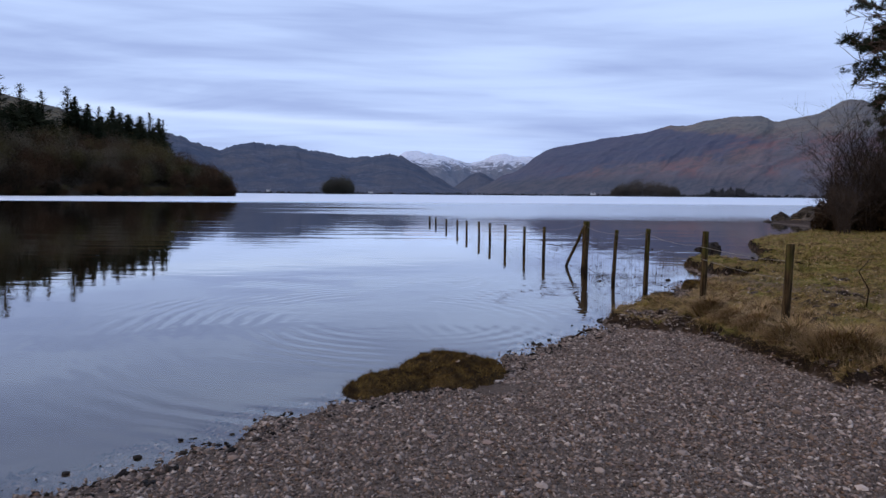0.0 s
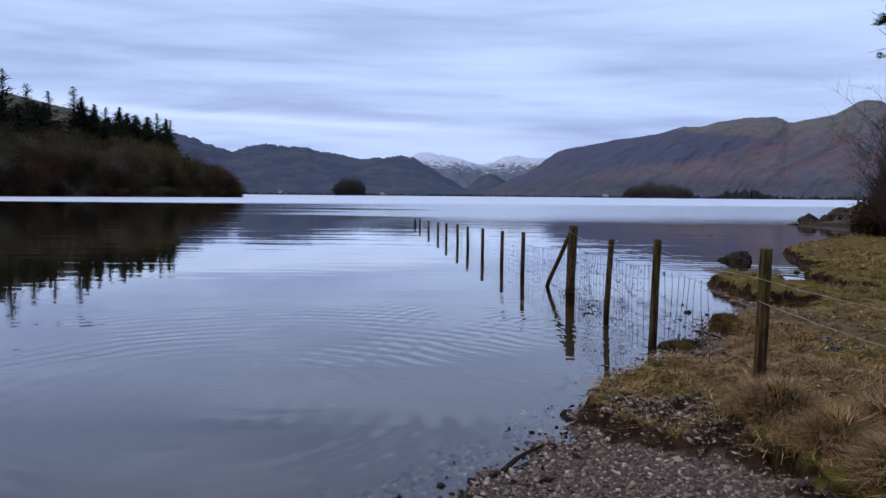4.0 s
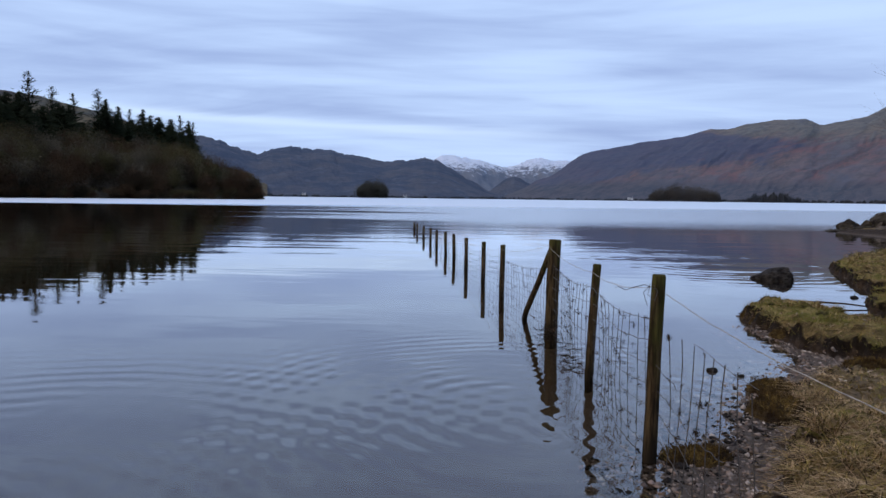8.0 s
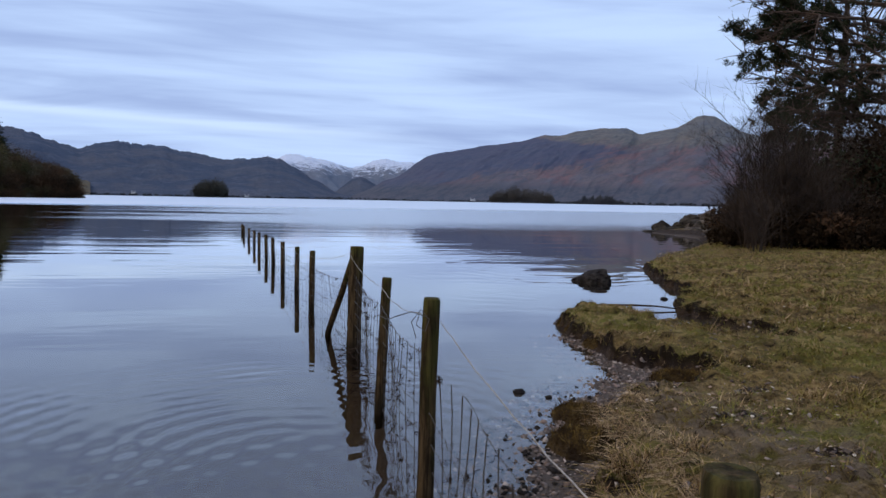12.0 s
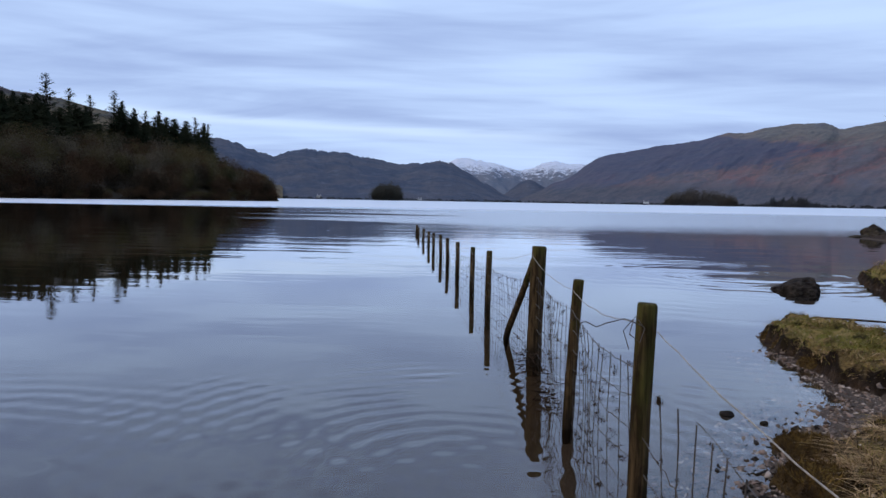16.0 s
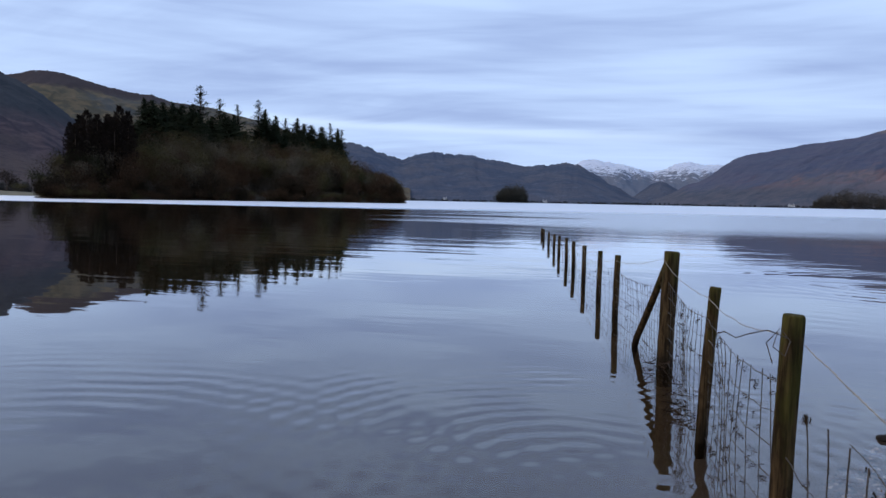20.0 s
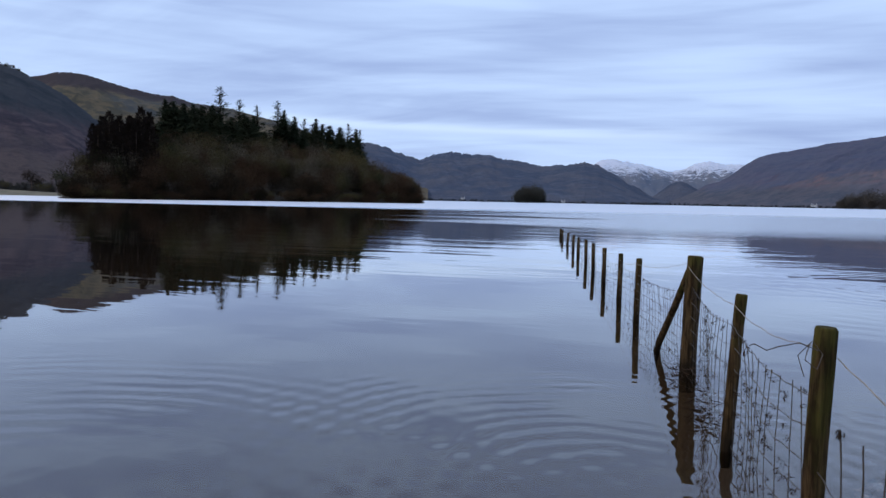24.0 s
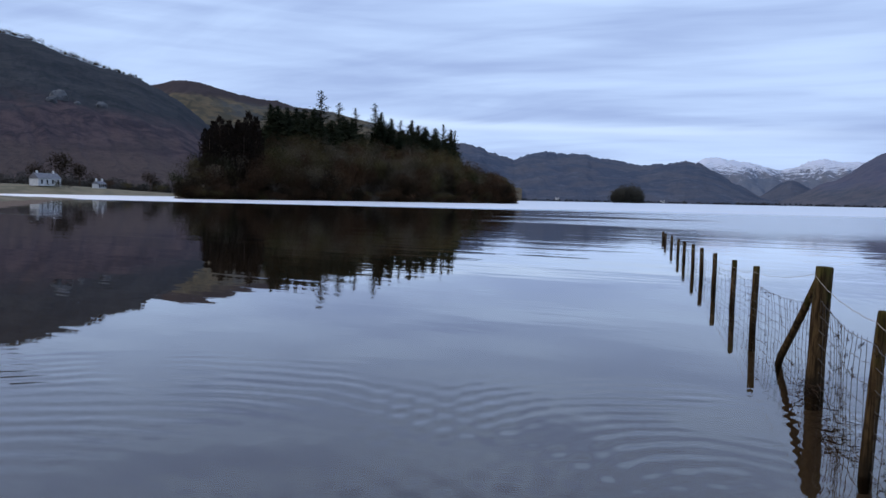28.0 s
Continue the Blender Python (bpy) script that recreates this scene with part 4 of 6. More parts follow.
wood = Soup()
for i in range(320):
    b = rng.uniform(-46.0, -18.7)
    off = -44 + 50 * rng.random() ** 1.1
    d, g = isle_dist(b) + off, max(isle_ground(b, off), 0.0)
    env = EYE0.z + d * math.tan(radians(isle_env(b) * (0.68 if -44 < b < -38 else (0.84 if b < -23.5 else 1.06))))
    h = min(rng.uniform(5, 12.5), max(env - g, 2.0))
    if -44.3 < b < -39.6 and off > -30:
        continue
    rad = h * rng.uniform(0.38, 0.6)
    pick = fbm(b * 0.35, off * 0.05, 3.0) + rng.uniform(-0.12, 0.12)
    tone = 0 if pick > 0.12 or b > -24 and rng.random() < 0.6 else rng.choice((1, 1, 2, 3, 3, 3, 4))
    if off < -38:
        tone = 2 if rng.random() < 0.5 else 0
    clump(wood, rng, polar(b, d, g + h * 0.52), rad, h * 0.52, 1900, 0.33, tone)
for i in range(150):
    b, off = rng.uniform(-39.4, -20.5), rng.uniform(-34, -12)
    d, g = isle_dist(b) + off, max(isle_ground(b, off), 0.0)
    h = min(rng.uniform(7.5, 14.0), max((EYE0.z + d * math.tan(radians(isle_env(b) * 0.76))) - g, 3.0))
    clump(wood, rng, polar(b, d, g + h * 0.52), h * rng.uniform(0.36, 0.52), h * 0.52, 2000, 0.33, rng.choice((0, 1, 1, 1, 3, 3, 4)))
for i in range(230):
    b = rng.uniform(-46.0, -18.7)
    h = rng.uniform(2.5, 5.0)
    clump(wood, rng, polar(b, isle_dist(b) - rng.uniform(36, 46), h * 0.42), h * 0.75, h * 0.5, 700, 0.26, rng.choice((0, 0, 1, 2, 2)))
tagged(new("island_wood", wood.mesh("island_wood", [M["wood_red"], M["wood_olive"], M["wood_dark"], M["wood_grey"], M["wood_green"]])), "bare brown and olive winter woodland on the island", "woodland", kind="stuff")

# small far islets and shore woods
def far_wood(name, label, b0, b1, dist, tops, count, size, mat, low=0.0, spread=30):
    s = Soup()
    tb, te = [t[0] for t in tops], [t[1] for t in tops]
    for _ in range(count):
        b = rng.uniform(b0, b1)
        d = dist + rng.uniform(-spread, spread)
        top = EYE0.z + d * math.tan(radians(np.interp(b, tb, te))) - low
        h = max(top * rng.choice((0.55, 0.75, 0.9, 1.08)) * rng.uniform(0.9, 1.05), 2.0)
        clump(s, rng, polar(b, d, low + h * 0.45), max(h * 0.30, size * 0.8), h * 0.5, 220, size * 0.5, 0)
    return tagged(new(name, s.mesh(name, [mat])), label, "woodland", kind="stuff")


far_wood("islet_wood", "small dark wooded islet far out on the lake", -10.7, -8.3, 1100, [(-10.9, 0.5), (-10.3, 1.15), (-9.6, 1.55), (-9.2, 1.75), (-8.8, 1.5), (-8.4, 1.1), (-8.0, 0.4)], 150, 3.0, M["wood_islet"])
far_wood("islet_wood", "low brown wooded islet far out on the lake", 13.5, 18.8, 1150, [(13.4, 0.5), (13.8, 0.96), (15.4, 1.42), (17, 1.3), (18.4, 1.0), (18.9, 0.2)], 170, 2.6, M["wood_haze"])
far_spruces = [conifer_meshes(27, 0.30, False, "wood_far_haze"), conifer_meshes(28, 0.36, False, "wood_far_haze")]
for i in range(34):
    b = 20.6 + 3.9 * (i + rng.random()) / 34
    conifer(far_spruces[i % 2], polar(b, 1600 + rng.uniform(-25, 25), 0.5), rng.uniform(13, 23) * (1.0 if 21 < b < 23.9 else 0.6), rng.uniform(0, 6), "far conifer in the plantation across the lake, haze in its colour")
far_wood("shore_wood", "low woods along the far shore, blued by haze in their colour", -24, 7, 1560, [(-24, 0.22), (-12, 0.14), (0, 0.16), (7, 0.12)], 300, 2.6, M["wood_far_haze"], spread=40)
far_wood("shore_wood", "low woods along the far shore, blued by haze in their colour", 7, 40, 1660, [(7, 0.12), (18, 0.18), (28, 0.22), (40, 0.3)], 330, 2.6, M["wood_far_haze"], spread=40)
far_wood("shore_wood", "brown winter woods on the lake shore behind the house", -68, -44.5, 520, [(-68, 1.3), (-58, 1.4), (-55, 1.5), (-52, 1.3), (-49, 1.0), (-44.5, 0.9)], 260, 2.2, M["wood_haze"], spread=45)
crest = Soup()
for i in range(260):
    b = rng.uniform(-66, -48.5)
    q = on_slope(b, 30.0)
    h = rng.uniform(5, 11) * (1.0 if b < -51 else 0.5)
    clump(crest, rng, (q.x + rng.uniform(-6, 6), q.y + rng.uniform(-6, 6), q.z + h * 0.3), h * 0.5, h * 0.55, 90, 1.0, 0)
tagged(new("crest_wood", crest.mesh("crest_wood", [M["wood_dark"]])), "bare trees along the crest of the crag", "woodland", kind="stuff")


def box_mesh(name, sx, sy, sz, mat, bevel=0.0):
    bm = bmesh.new()
    bmesh.ops.create_cube(bm, size=1.0)
    bmesh.ops.scale(bm, vec=(sx, sy, sz), verts=bm.verts)
    bmesh.ops.translate(bm, vec=(0, 0, sz / 2), verts=bm.verts)
    if bevel:
        bmesh.ops.bevel(bm, geom=bm.edges[:], offset=bevel, segments=1, affect="EDGES")
    me = bpy.data.meshes.new(name)
    bm.to_mesh(me)
    bm.free()
    me.materials.append(mat)
    return me


def house(at, turn, w, d, h, label):
    thing = new("house")
    thing.matrix_basis = Matrix.Translation(at) @ Matrix.Rotation(turn, 4, "Z")
    part("wall", box_mesh("wall", w, d, h, M["white"]), thing)
    v = [(-w / 2 - .3, -d / 2 - .4, h), (w / 2 + .3, -d / 2 - .4, h), (w / 2 + .3, d / 2 + .4, h), (-w / 2 - .3, d / 2 + .4, h), (-w / 2 - .3, 0, h + d * .42), (w / 2 + .3, 0, h + d * .42)]
    roof = part("roof", mesh("roof", v, [(0, 1, 5, 4), (2, 3, 4, 5), (1, 2, 5), (3, 0, 4), (3, 2, 1, 0)], M["slate"]), thing, "grey slate roof")
    for x in (-w * .36, w * .36):
        part("chimney", box_mesh("chimney", .8, .8, 1.6, M["white"], .04), roof, at=Matrix.Translation((x, 0, h + d * .36)))
    for row in (1.0, h - 1.9):
        for i in range(4):
            x = -w * .36 + w * .24 * i
            win = part("window", box_mesh("window", 1.2, .12, 1.4, M["white"], .02), thing, at=Matrix.Translation((x, -d / 2 - .04, row)))
            part("pane", box_mesh("pane", 1.0, .04, 1.2, M["dark_glass"]), win, at=Matrix.Translation((0, -.07, .1)))
    return tagged(thing, label, "house")


def beta(b, d, z=0.0, ox=2.717, oy=8.45):
    """A place by bearing and distance from the standing place by the fence."""
    return Vector((ox + d * math.sin(radians(b)), oy + d * math.cos(radians(b)), z))


# ---- far left shore ----
M["pasture"] = simple("pale_pasture", (0.085, 0.078, 0.045), (0.150, 0.128, 0.082), 0.12, 0.9, 0.02, 2.0)
field = Soup()
for i in range(41):
    b = -72 + 28.5 * i / 40
    rise = np.interp(b, [-72, -60, -54, -49, -43.5], [5.2, 5.0, 4.6, 2.4, 0.4])
    for j, (d, f) in enumerate(((372, -0.3), (388, 0.1), (404, 0.7), (420, 1.0), (470, 1.15), (540, 0.9))):
        field.v.append(polar(b, d + 5 * fbm(b * 0.8, j), rise * f + 0.3 * fbm(b * 0.6, j * 2.0)))
for i in range(40):
    for j in range(5):
        a = i * 6 + j
        field.f.append((a, a + 6, a + 7, a + 1))
        field.m.append(0)
tagged(new("lakeside_meadow", field.mesh("lakeside_meadow", [M["pasture"]], True)), "pale sloping lakeside meadow below the crag", "meadow", kind="structure")


def broad_tree(at, h, rad, mat, label):
    """A bare round-headed tree seen far off."""
    thing = new("broad_tree")
    thing.location = at
    trunk, crown = Soup(), Soup()
    trunk.tube([(0, 0, -0.4), (0.1, 0, h * 0.3), (0, 0.1, h * 0.7)], [h * 0.03, h * 0.022, h * 0.008], 7)
    clump(crown, rng, (0, 0, h * 0.56), rad, h * 0.46, 1100, h * 0.05, 0)
    part("trunk", trunk.mesh("trunk", M["bark"]), thing)
    part("crown", crown.mesh("crown", [mat]), thing)
    return tagged(thing, label, "tree")


for b, d, z, h, rad, mat, label in ((-54.2, 446, 5.2, 18, 8, "wood_dark", "dark round-headed tree behind the white house"), (-55.6, 450, 5.4, 13, 7, "wood_dark", "dark round-headed tree behind the white house"), (-52.9, 444, 4.6, 15, 7, "wood_dark", "dark round-headed tree behind the white house"),
                                    (-58.5, 446, 5.4, 9, 6, "wood_grey", "bare grey-brown tree by the lakeside meadow"), (-51.0, 436, 3.6, 6, 4, "wood_red", "bare reddish tree by the lakeside meadow"), (-49.6, 430, 2.8, 5, 4, "wood_olive", "low olive-brown tree by the lakeside meadow"),
                                    (-48.05, 428, 2.0, 12, 5, "wood_dark", "dark dense tree on the lake shore"), (-47.2, 425, 1.4, 6, 4, "wood_olive", "low olive-brown tree on the lake shore"), (-46.1, 425, 1.2, 13, 5, "wood_green", "ivy-clad tree on the lake shore"), (-54.5, 402, 2.6, 4.5, 4, "wood_olive", "low olive-brown tree on the lake shore"), (-53.6, 404, 2.6, 5, 4.5, "wood_dark", "dark dense tree on the lake shore"), (-45.0, 422, 0.8, 9, 6, "wood_olive", "olive-brown tree on the lake shore")):
    broad_tree(polar(b, d, z), h, rad, M[mat], label)
house(polar(-55.1, 415, 4.3), radians(92), 13, 7, 3.8, "white rendered lakeside house with grey slate roof")
house(polar(-51.6, 424, 3.6), radians(100), 6, 4, 2.4, "small white lakeside cottage among the trees")
house(polar(14.9, 1900, 42), radians(-12), 9, 6, 4, "white farmhouse on the far hillside")
house(polar(-15.1, 1540, 4), radians(8), 9, 5, 3.2, "white lodge on the far shore")
house(polar(-6.7, 1560, 1.5), radians(8), 10, 5, 3, "white boathouse on the far shore")
house(polar(12.0, 1580, 3), radians(-12), 12, 5, 3, "white boathouse on the far shore")
s = Soup()
for i in range(26):
    f = i / 25
    for j in range(5):
        b = -62 + 9.2 * f
        d = np.interp(f, [0, 0.4, 1], [62, 92, 172]) + (j - 0.3) * (30 * (1 - f) + 3)
        p = polar(b, d, (0.75 * math.sin(math.pi * min((j + .2) / 4.4, 1)) + 0.1 * fbm(b, d * .2)) * (1 - f ** 3) - 0.05 - (0.25 if j in (0, 4) else 0))
        s.v.append(p)
for i in range(25):
    for j in range(4):
        a = i * 5 + j
        s.f.append((a, a + 1, a + 6, a + 5))
        s.m.append(0)
tagged(new("spit", s.mesh("spit", [M["pasture"]], True)), "low pale grassy spit running into the lake", "spit", kind="structure")


# ---- the wooded point on the right bank ----
def ground_z(x, y):
    return float(surface(np.array([x]), np.array([y]))[0][0])


def limb(r, bark, tips, start, way, length, rad, depth, droop, wander=0.35, sides=5):
    """A branching limb; gathers the tips where foliage grows."""
    n = 5
    pts, p, d = [start], start.copy(), way.normalized()
    for i in range(n):
        d = (d + rand_dir(r) * wander * 0.5 + Vector((0, 0, droop))).normalized()
        p = p + d * length / n
        pts.append(p)
    bark.tube(pts, [rad * (1 - 0.75 * i / n) for i in range(n + 1)], sides if rad > 0.02 else 3, cap=False)
    if depth == 0:
        tips.extend((q, d) for q in pts[2:])
        return
    for i in range(2, n + 1):
        for _ in range(2 if i < n else 3):
            b = (d + rand_dir(r, 0.6) * 0.95).normalized()
            limb(r, bark, tips, pts[i], b, length * r.uniform(0.38, 0.6), rad * 0.42, depth - 1, droop * 0.5, wander, sides)


def needles(s, r, at, way, size):
    """A tuft of pine needles."""
    for _ in range(34):
        d = (way * 0.4 + rand_dir(r) + Vector((0, 0, 0.25))).normalized()
        n = d.cross(rand_dir(r)).normalized() * size * 0.10
        root = at + rand_dir(r) * size * 0.55
        s.add([root - n, root + n, root + d * size * r.uniform(0.6, 1.1)], [(0, 1, 2)])


def pine(base, lean, height, limbs, seed, label, open_crown=0.09):
    """A Scots pine. limbs: (height, bearing it points to, length, rise)."""
    r = random.Random(seed)
    thing = new("pine_tree")
    thing.location = base
    trunk, crown, tips, barks = Soup(), Soup(), [], []
    pts = [Vector((lean[0] * f ** 1.5 + 0.15 * math.sin(4 * f + seed), lean[1] * f ** 1.5, height * f)) for f in [i / 8 for i in range(9)]]
    trunk.tube([Vector((0, 0, -0.4))] + pts, [0.36] + [0.30 * (1 - 0.82 * i / 8) for i in range(9)], 10)
    for h, b, ln, rise in limbs:
        f = h / height
        i = min(int(f * 8), 7)
        p = pts[i].lerp(pts[i + 1], f * 8 - i)
        bark = Soup()
        barks.append(bark)
        limb(r, bark, tips, p, Vector((math.sin(radians(b)), math.cos(radians(b)), rise)), ln, 0.055 + 0.018 * ln, 2, 0.02)
    for p, d in tips:
        dense = fbm(p.x * 0.5, p.y * 0.5, p.z * 1.15 + seed, 3)
        if r.random() < (0.95 if dense > open_crown else 0.02):
            needles(crown, r, p, d, r.uniform(0.20, 0.32))
    part("trunk", trunk.mesh("trunk", M["bark"], True), thing, "reddish-brown fissured trunk")
    for bark in barks:
        part("limb", bark.mesh("limb", M["bark"], True), thing)
    part("crown", crown.mesh("crown", M["needle"]), thing, "dark blue-green needle crown with gaps")
    return tagged(thing, label, "tree")


p1 = beta(39.3, 42)
p1.z = ground_z(p1.x, p1.y)
pine(p1, (0.5, 0.4), 17.0, [(4.6, -95, 1.9, 0.0), (5.2, -60, 2.0, 0.0), (5.6, -120, 2.2, 0.05), (6.2, -84, 2.6, 0.02), (6.6, 150, 4.0, 0.0), (7.0, -75, 3.6, 0.12), (7.4, -110, 3.6, 0.1), (8.0, 90, 4.2, 0.1), (8.6, -82, 4.1, -0.05), (9.2, -50, 3.6, 0.1),
                            (9.8, -95, 3.7, 0.12), (10.6, 60, 4.4, 0.2), (11.0, -75, 3.6, 0.2), (11.8, -110, 3.4, 0.25), (12.6, -60, 3.2, 0.3), (13.4, 120, 4.0, 0.4), (14.2, -90, 4.0, 0.45), (15.2, 0, 3.4, 0.6), (16.2, -120, 3.0, 0.9), (16.6, 60, 3.0, 0.9)], 31,
     "tall dark Scots pine with long limbs reaching over the water")
p2 = beta(43.0, 40)
p2.z = ground_z(p2.x, p2.y)
pine(p2, (-0.6, 0.3), 18.0, [(4.2, -50, 6.0, 0.75), (5.0, -80, 4.2, 0.0), (5.8, -40, 4.0, 0.05), (6.6, -100, 4.4, 0.1), (7.6, 130, 4.4, 0.1), (8.4, -60, 4.6, 0.1), (9.4, -95, 4.8, 0.15), (10.4, -40, 4.6, 0.2), (11.4, 100, 4.4, 0.2), (12.4, -80, 4.6, 0.25),
                             (13.4, -30, 4.2, 0.3), (14.4, 160, 4.0, 0.4), (15.6, -100, 3.6, 0.6), (17.0, 30, 3.2, 0.9)], 32,
     "tall forked Scots pine with a dark reddish trunk", 0.20)
p3 = beta(48.5, 38.0)
p3.z = ground_z(p3.x, p3.y)
pine(p3, (-1.2, 0.2), 16.0, [(4.4, -60, 5.5, 0.1), (5.6, -85, 5.6, 0.1), (6.8, -40, 5.0, 0.2), (7.8, -100, 5.2, 0.15), (8.8, -70, 5.2, 0.2), (9.8, 60, 4.4, 0.3), (10.8, -60, 4.6, 0.3), (12.0, -120, 3.8, 0.5), (14.2, 30, 3.2, 0.8)], 33,
     "dark Scots pine with drooping lower limbs", 0.22)


def bare_bush(base, stems, height, seed, label, spread=0.24, lean=(0, 0), depth=2, rad=0.035):
    r = random.Random(seed)
    thing = new("bare_bush")
    thing.location = base
    for i in range(stems):
        s = Soup()
        a = math.tau * i / stems + r.uniform(-.3, .3)
        start = Vector((math.cos(a) * 0.25 * r.random(), math.sin(a) * 0.25 * r.random(), -0.15))
        d = Vector((math.cos(a) * spread * r.uniform(0.4, 1.3) + lean[0], math.sin(a) * spread * r.uniform(0.4, 1.3) + lean[1], 1))
        limb(r, s, [], start, d, height * r.uniform(0.6, 0.92), rad * r.uniform(0.7, 1.2), depth, 0.05, 0.22, 5)
        part("stem", s.mesh("stem", M["twig"]), thing)
    twigs = Soup()
    for _ in range(int(420 * height)):
        f = r.random() ** 0.8
        a, q = r.uniform(0, math.tau), (0.15 + 0.42 * height * 0.3 * f) * r.random() ** 0.5
        c = Vector((math.cos(a) * q + lean[0] * height * f, math.sin(a) * q + lean[1] * height * f, 0.1 + height * 0.86 * f))
        d = (Vector((math.cos(a), math.sin(a), 0)) * 0.5 + Vector((0, 0, 1.0)) + rand_dir(r) * 0.6).normalized()
        n = d.cross(rand_dir(r)).normalized() * 0.004
        twigs.add([c - n, c + n, c + d * r.uniform(0.15, 0.5)], [(0, 1, 2)])
    tagged(part("twig_spray", twigs.mesh("twig_spray", M["twig"]), thing, "fine bare twigs"), kind="stuff")
    return tagged(thing, label, "bush")


for i, (b, d, n, h, ln) in enumerate(((34.6, 22.0, 4, 4.3, (-0.06, 0)), (35.8, 23.0, 4, 4.1, (-0.04, 0)), (34.0, 22.6, 4, 2.9, (-0.06, 0)), (35.3, 24.5, 5, 3.4, (0.0, 0)), (36.6, 22.5, 6, 2.5, (0, 0)), (33.3, 24.5, 7, 1.6, (-0.12, 0)), (34.4, 20.8, 6, 1.5, (-0.08, 0)), (36.4, 23.5, 6, 3.2, (0.02, 0)), (38.6, 22.5, 6, 2.6, (0, 0)), (37.5, 23.5, 6, 2.1, (0, 0)), (40.0, 24.0, 6, 1.8, (0, 0)), (32.9, 29.0, 6, 1.9, (-0.08, 0)), (33.6, 23.4, 6, 2.2, (-0.16, 0)), (37.2, 24.4, 7, 3.4, (-0.05, 0)))):
    q = beta(b, d)
    q.z = ground_z(q.x, q.y)
    bare_bush(q, n, h, 50 + i, "bare grey-brown willow bush at the water's edge", lean=ln, rad=0.024, depth=2)

for i, (b, d, n, h) in enumerate(((40.4, 36.0, 5, 7.0), (42.6, 37.0, 5, 6.4), (44.2, 35.0, 5, 6.8), (41.4, 33.0, 6, 5.2), (45.8, 36.0, 5, 6.0))):
    q = beta(b, d)
    q.z = ground_z(q.x, q.y)
    bare_bush(q, n, h, 80 + i, "tall bare brown bush under the pines", spread=0.30, rad=0.035)
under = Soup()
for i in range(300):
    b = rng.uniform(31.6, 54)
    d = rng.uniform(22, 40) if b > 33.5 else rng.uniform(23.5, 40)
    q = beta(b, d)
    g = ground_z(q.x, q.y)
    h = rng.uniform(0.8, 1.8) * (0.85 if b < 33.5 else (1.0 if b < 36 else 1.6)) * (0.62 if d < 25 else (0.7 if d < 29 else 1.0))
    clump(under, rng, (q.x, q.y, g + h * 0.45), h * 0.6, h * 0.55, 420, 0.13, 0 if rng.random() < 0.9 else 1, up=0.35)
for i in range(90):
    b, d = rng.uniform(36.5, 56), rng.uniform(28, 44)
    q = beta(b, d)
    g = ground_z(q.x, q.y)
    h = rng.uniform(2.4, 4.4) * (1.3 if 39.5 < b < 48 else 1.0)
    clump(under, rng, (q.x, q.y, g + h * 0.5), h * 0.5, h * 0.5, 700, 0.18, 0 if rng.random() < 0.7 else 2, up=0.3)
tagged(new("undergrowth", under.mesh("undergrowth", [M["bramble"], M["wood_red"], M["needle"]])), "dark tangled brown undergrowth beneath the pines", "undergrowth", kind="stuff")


# ---- rocks ----
def rock_mesh(name, sx, sy, sz, seed, mat, rough=0.28, sub=3, flat=0.6):
    bm = bmesh.new()
    bmesh.ops.create_icosphere(bm, subdivisions=sub, radius=1.0)
    for v in bm.verts:
        q = v.co.normalized()
        w = 1 + 1.3 * rough * fbm(q.x * 1.5 + seed, q.y * 1.5, q.z * 1.5, 3) + 0.16 * fbm(q.x * 4 + seed, q.y * 4, q.z * 4, 4, True)
        v.co = Vector((q.x * w * sx, q.y * w * sy, max(q.z, -flat) * w * sz))
    me = bpy.data.meshes.new(name)
    bm.to_mesh(me)
    bm.free()
    me.materials.append(mat)
    return me


M["pale_rock"] = simple("pale_brown_rock", (0.040, 0.031, 0.023), (0.125, 0.098, 0.074), 2.2, 0.9, 0.05, 9.0, (0.030, 0.024, 0.016), 0.06)
M["boulder"] = simple("boulder_stone", (0.008, 0.006, 0.005), (0.040, 0.032, 0.025), 5.0, 0.85, 0.05, 16.0, (0.012, 0.010, 0.006), 0.06)
boulder = new("boulder", rock_mesh("boulder", 0.42, 0.32, 0.27, 3.1, M["boulder"], 0.30, 4))
for v in boulder.data.vertices:
    v.co.z *= 0.62 + 0.5 * (v.co.x / 0.42 + 1) / 2
    v.co.x = min(v.co.x, 0.32 - 0.10 * v.co.z + 0.02 * math.sin(v.co.y * 17))
    v.co.z = min(v.co.z, 0.235 + 0.12 * v.co.x + 0.02 * math.sin(v.co.y * 13 + v.co.x * 9))
    if v.co.z < 0.06:
        v.co.x += 0.30 * (0.06 - v.co.z) * (v.co.x < 0)
boulder.matrix_basis = pose(7.9, 21.3, -0.035, 0, -6, -10)
tagged(boulder, "dark wet boulder standing in the shallows", "rock")
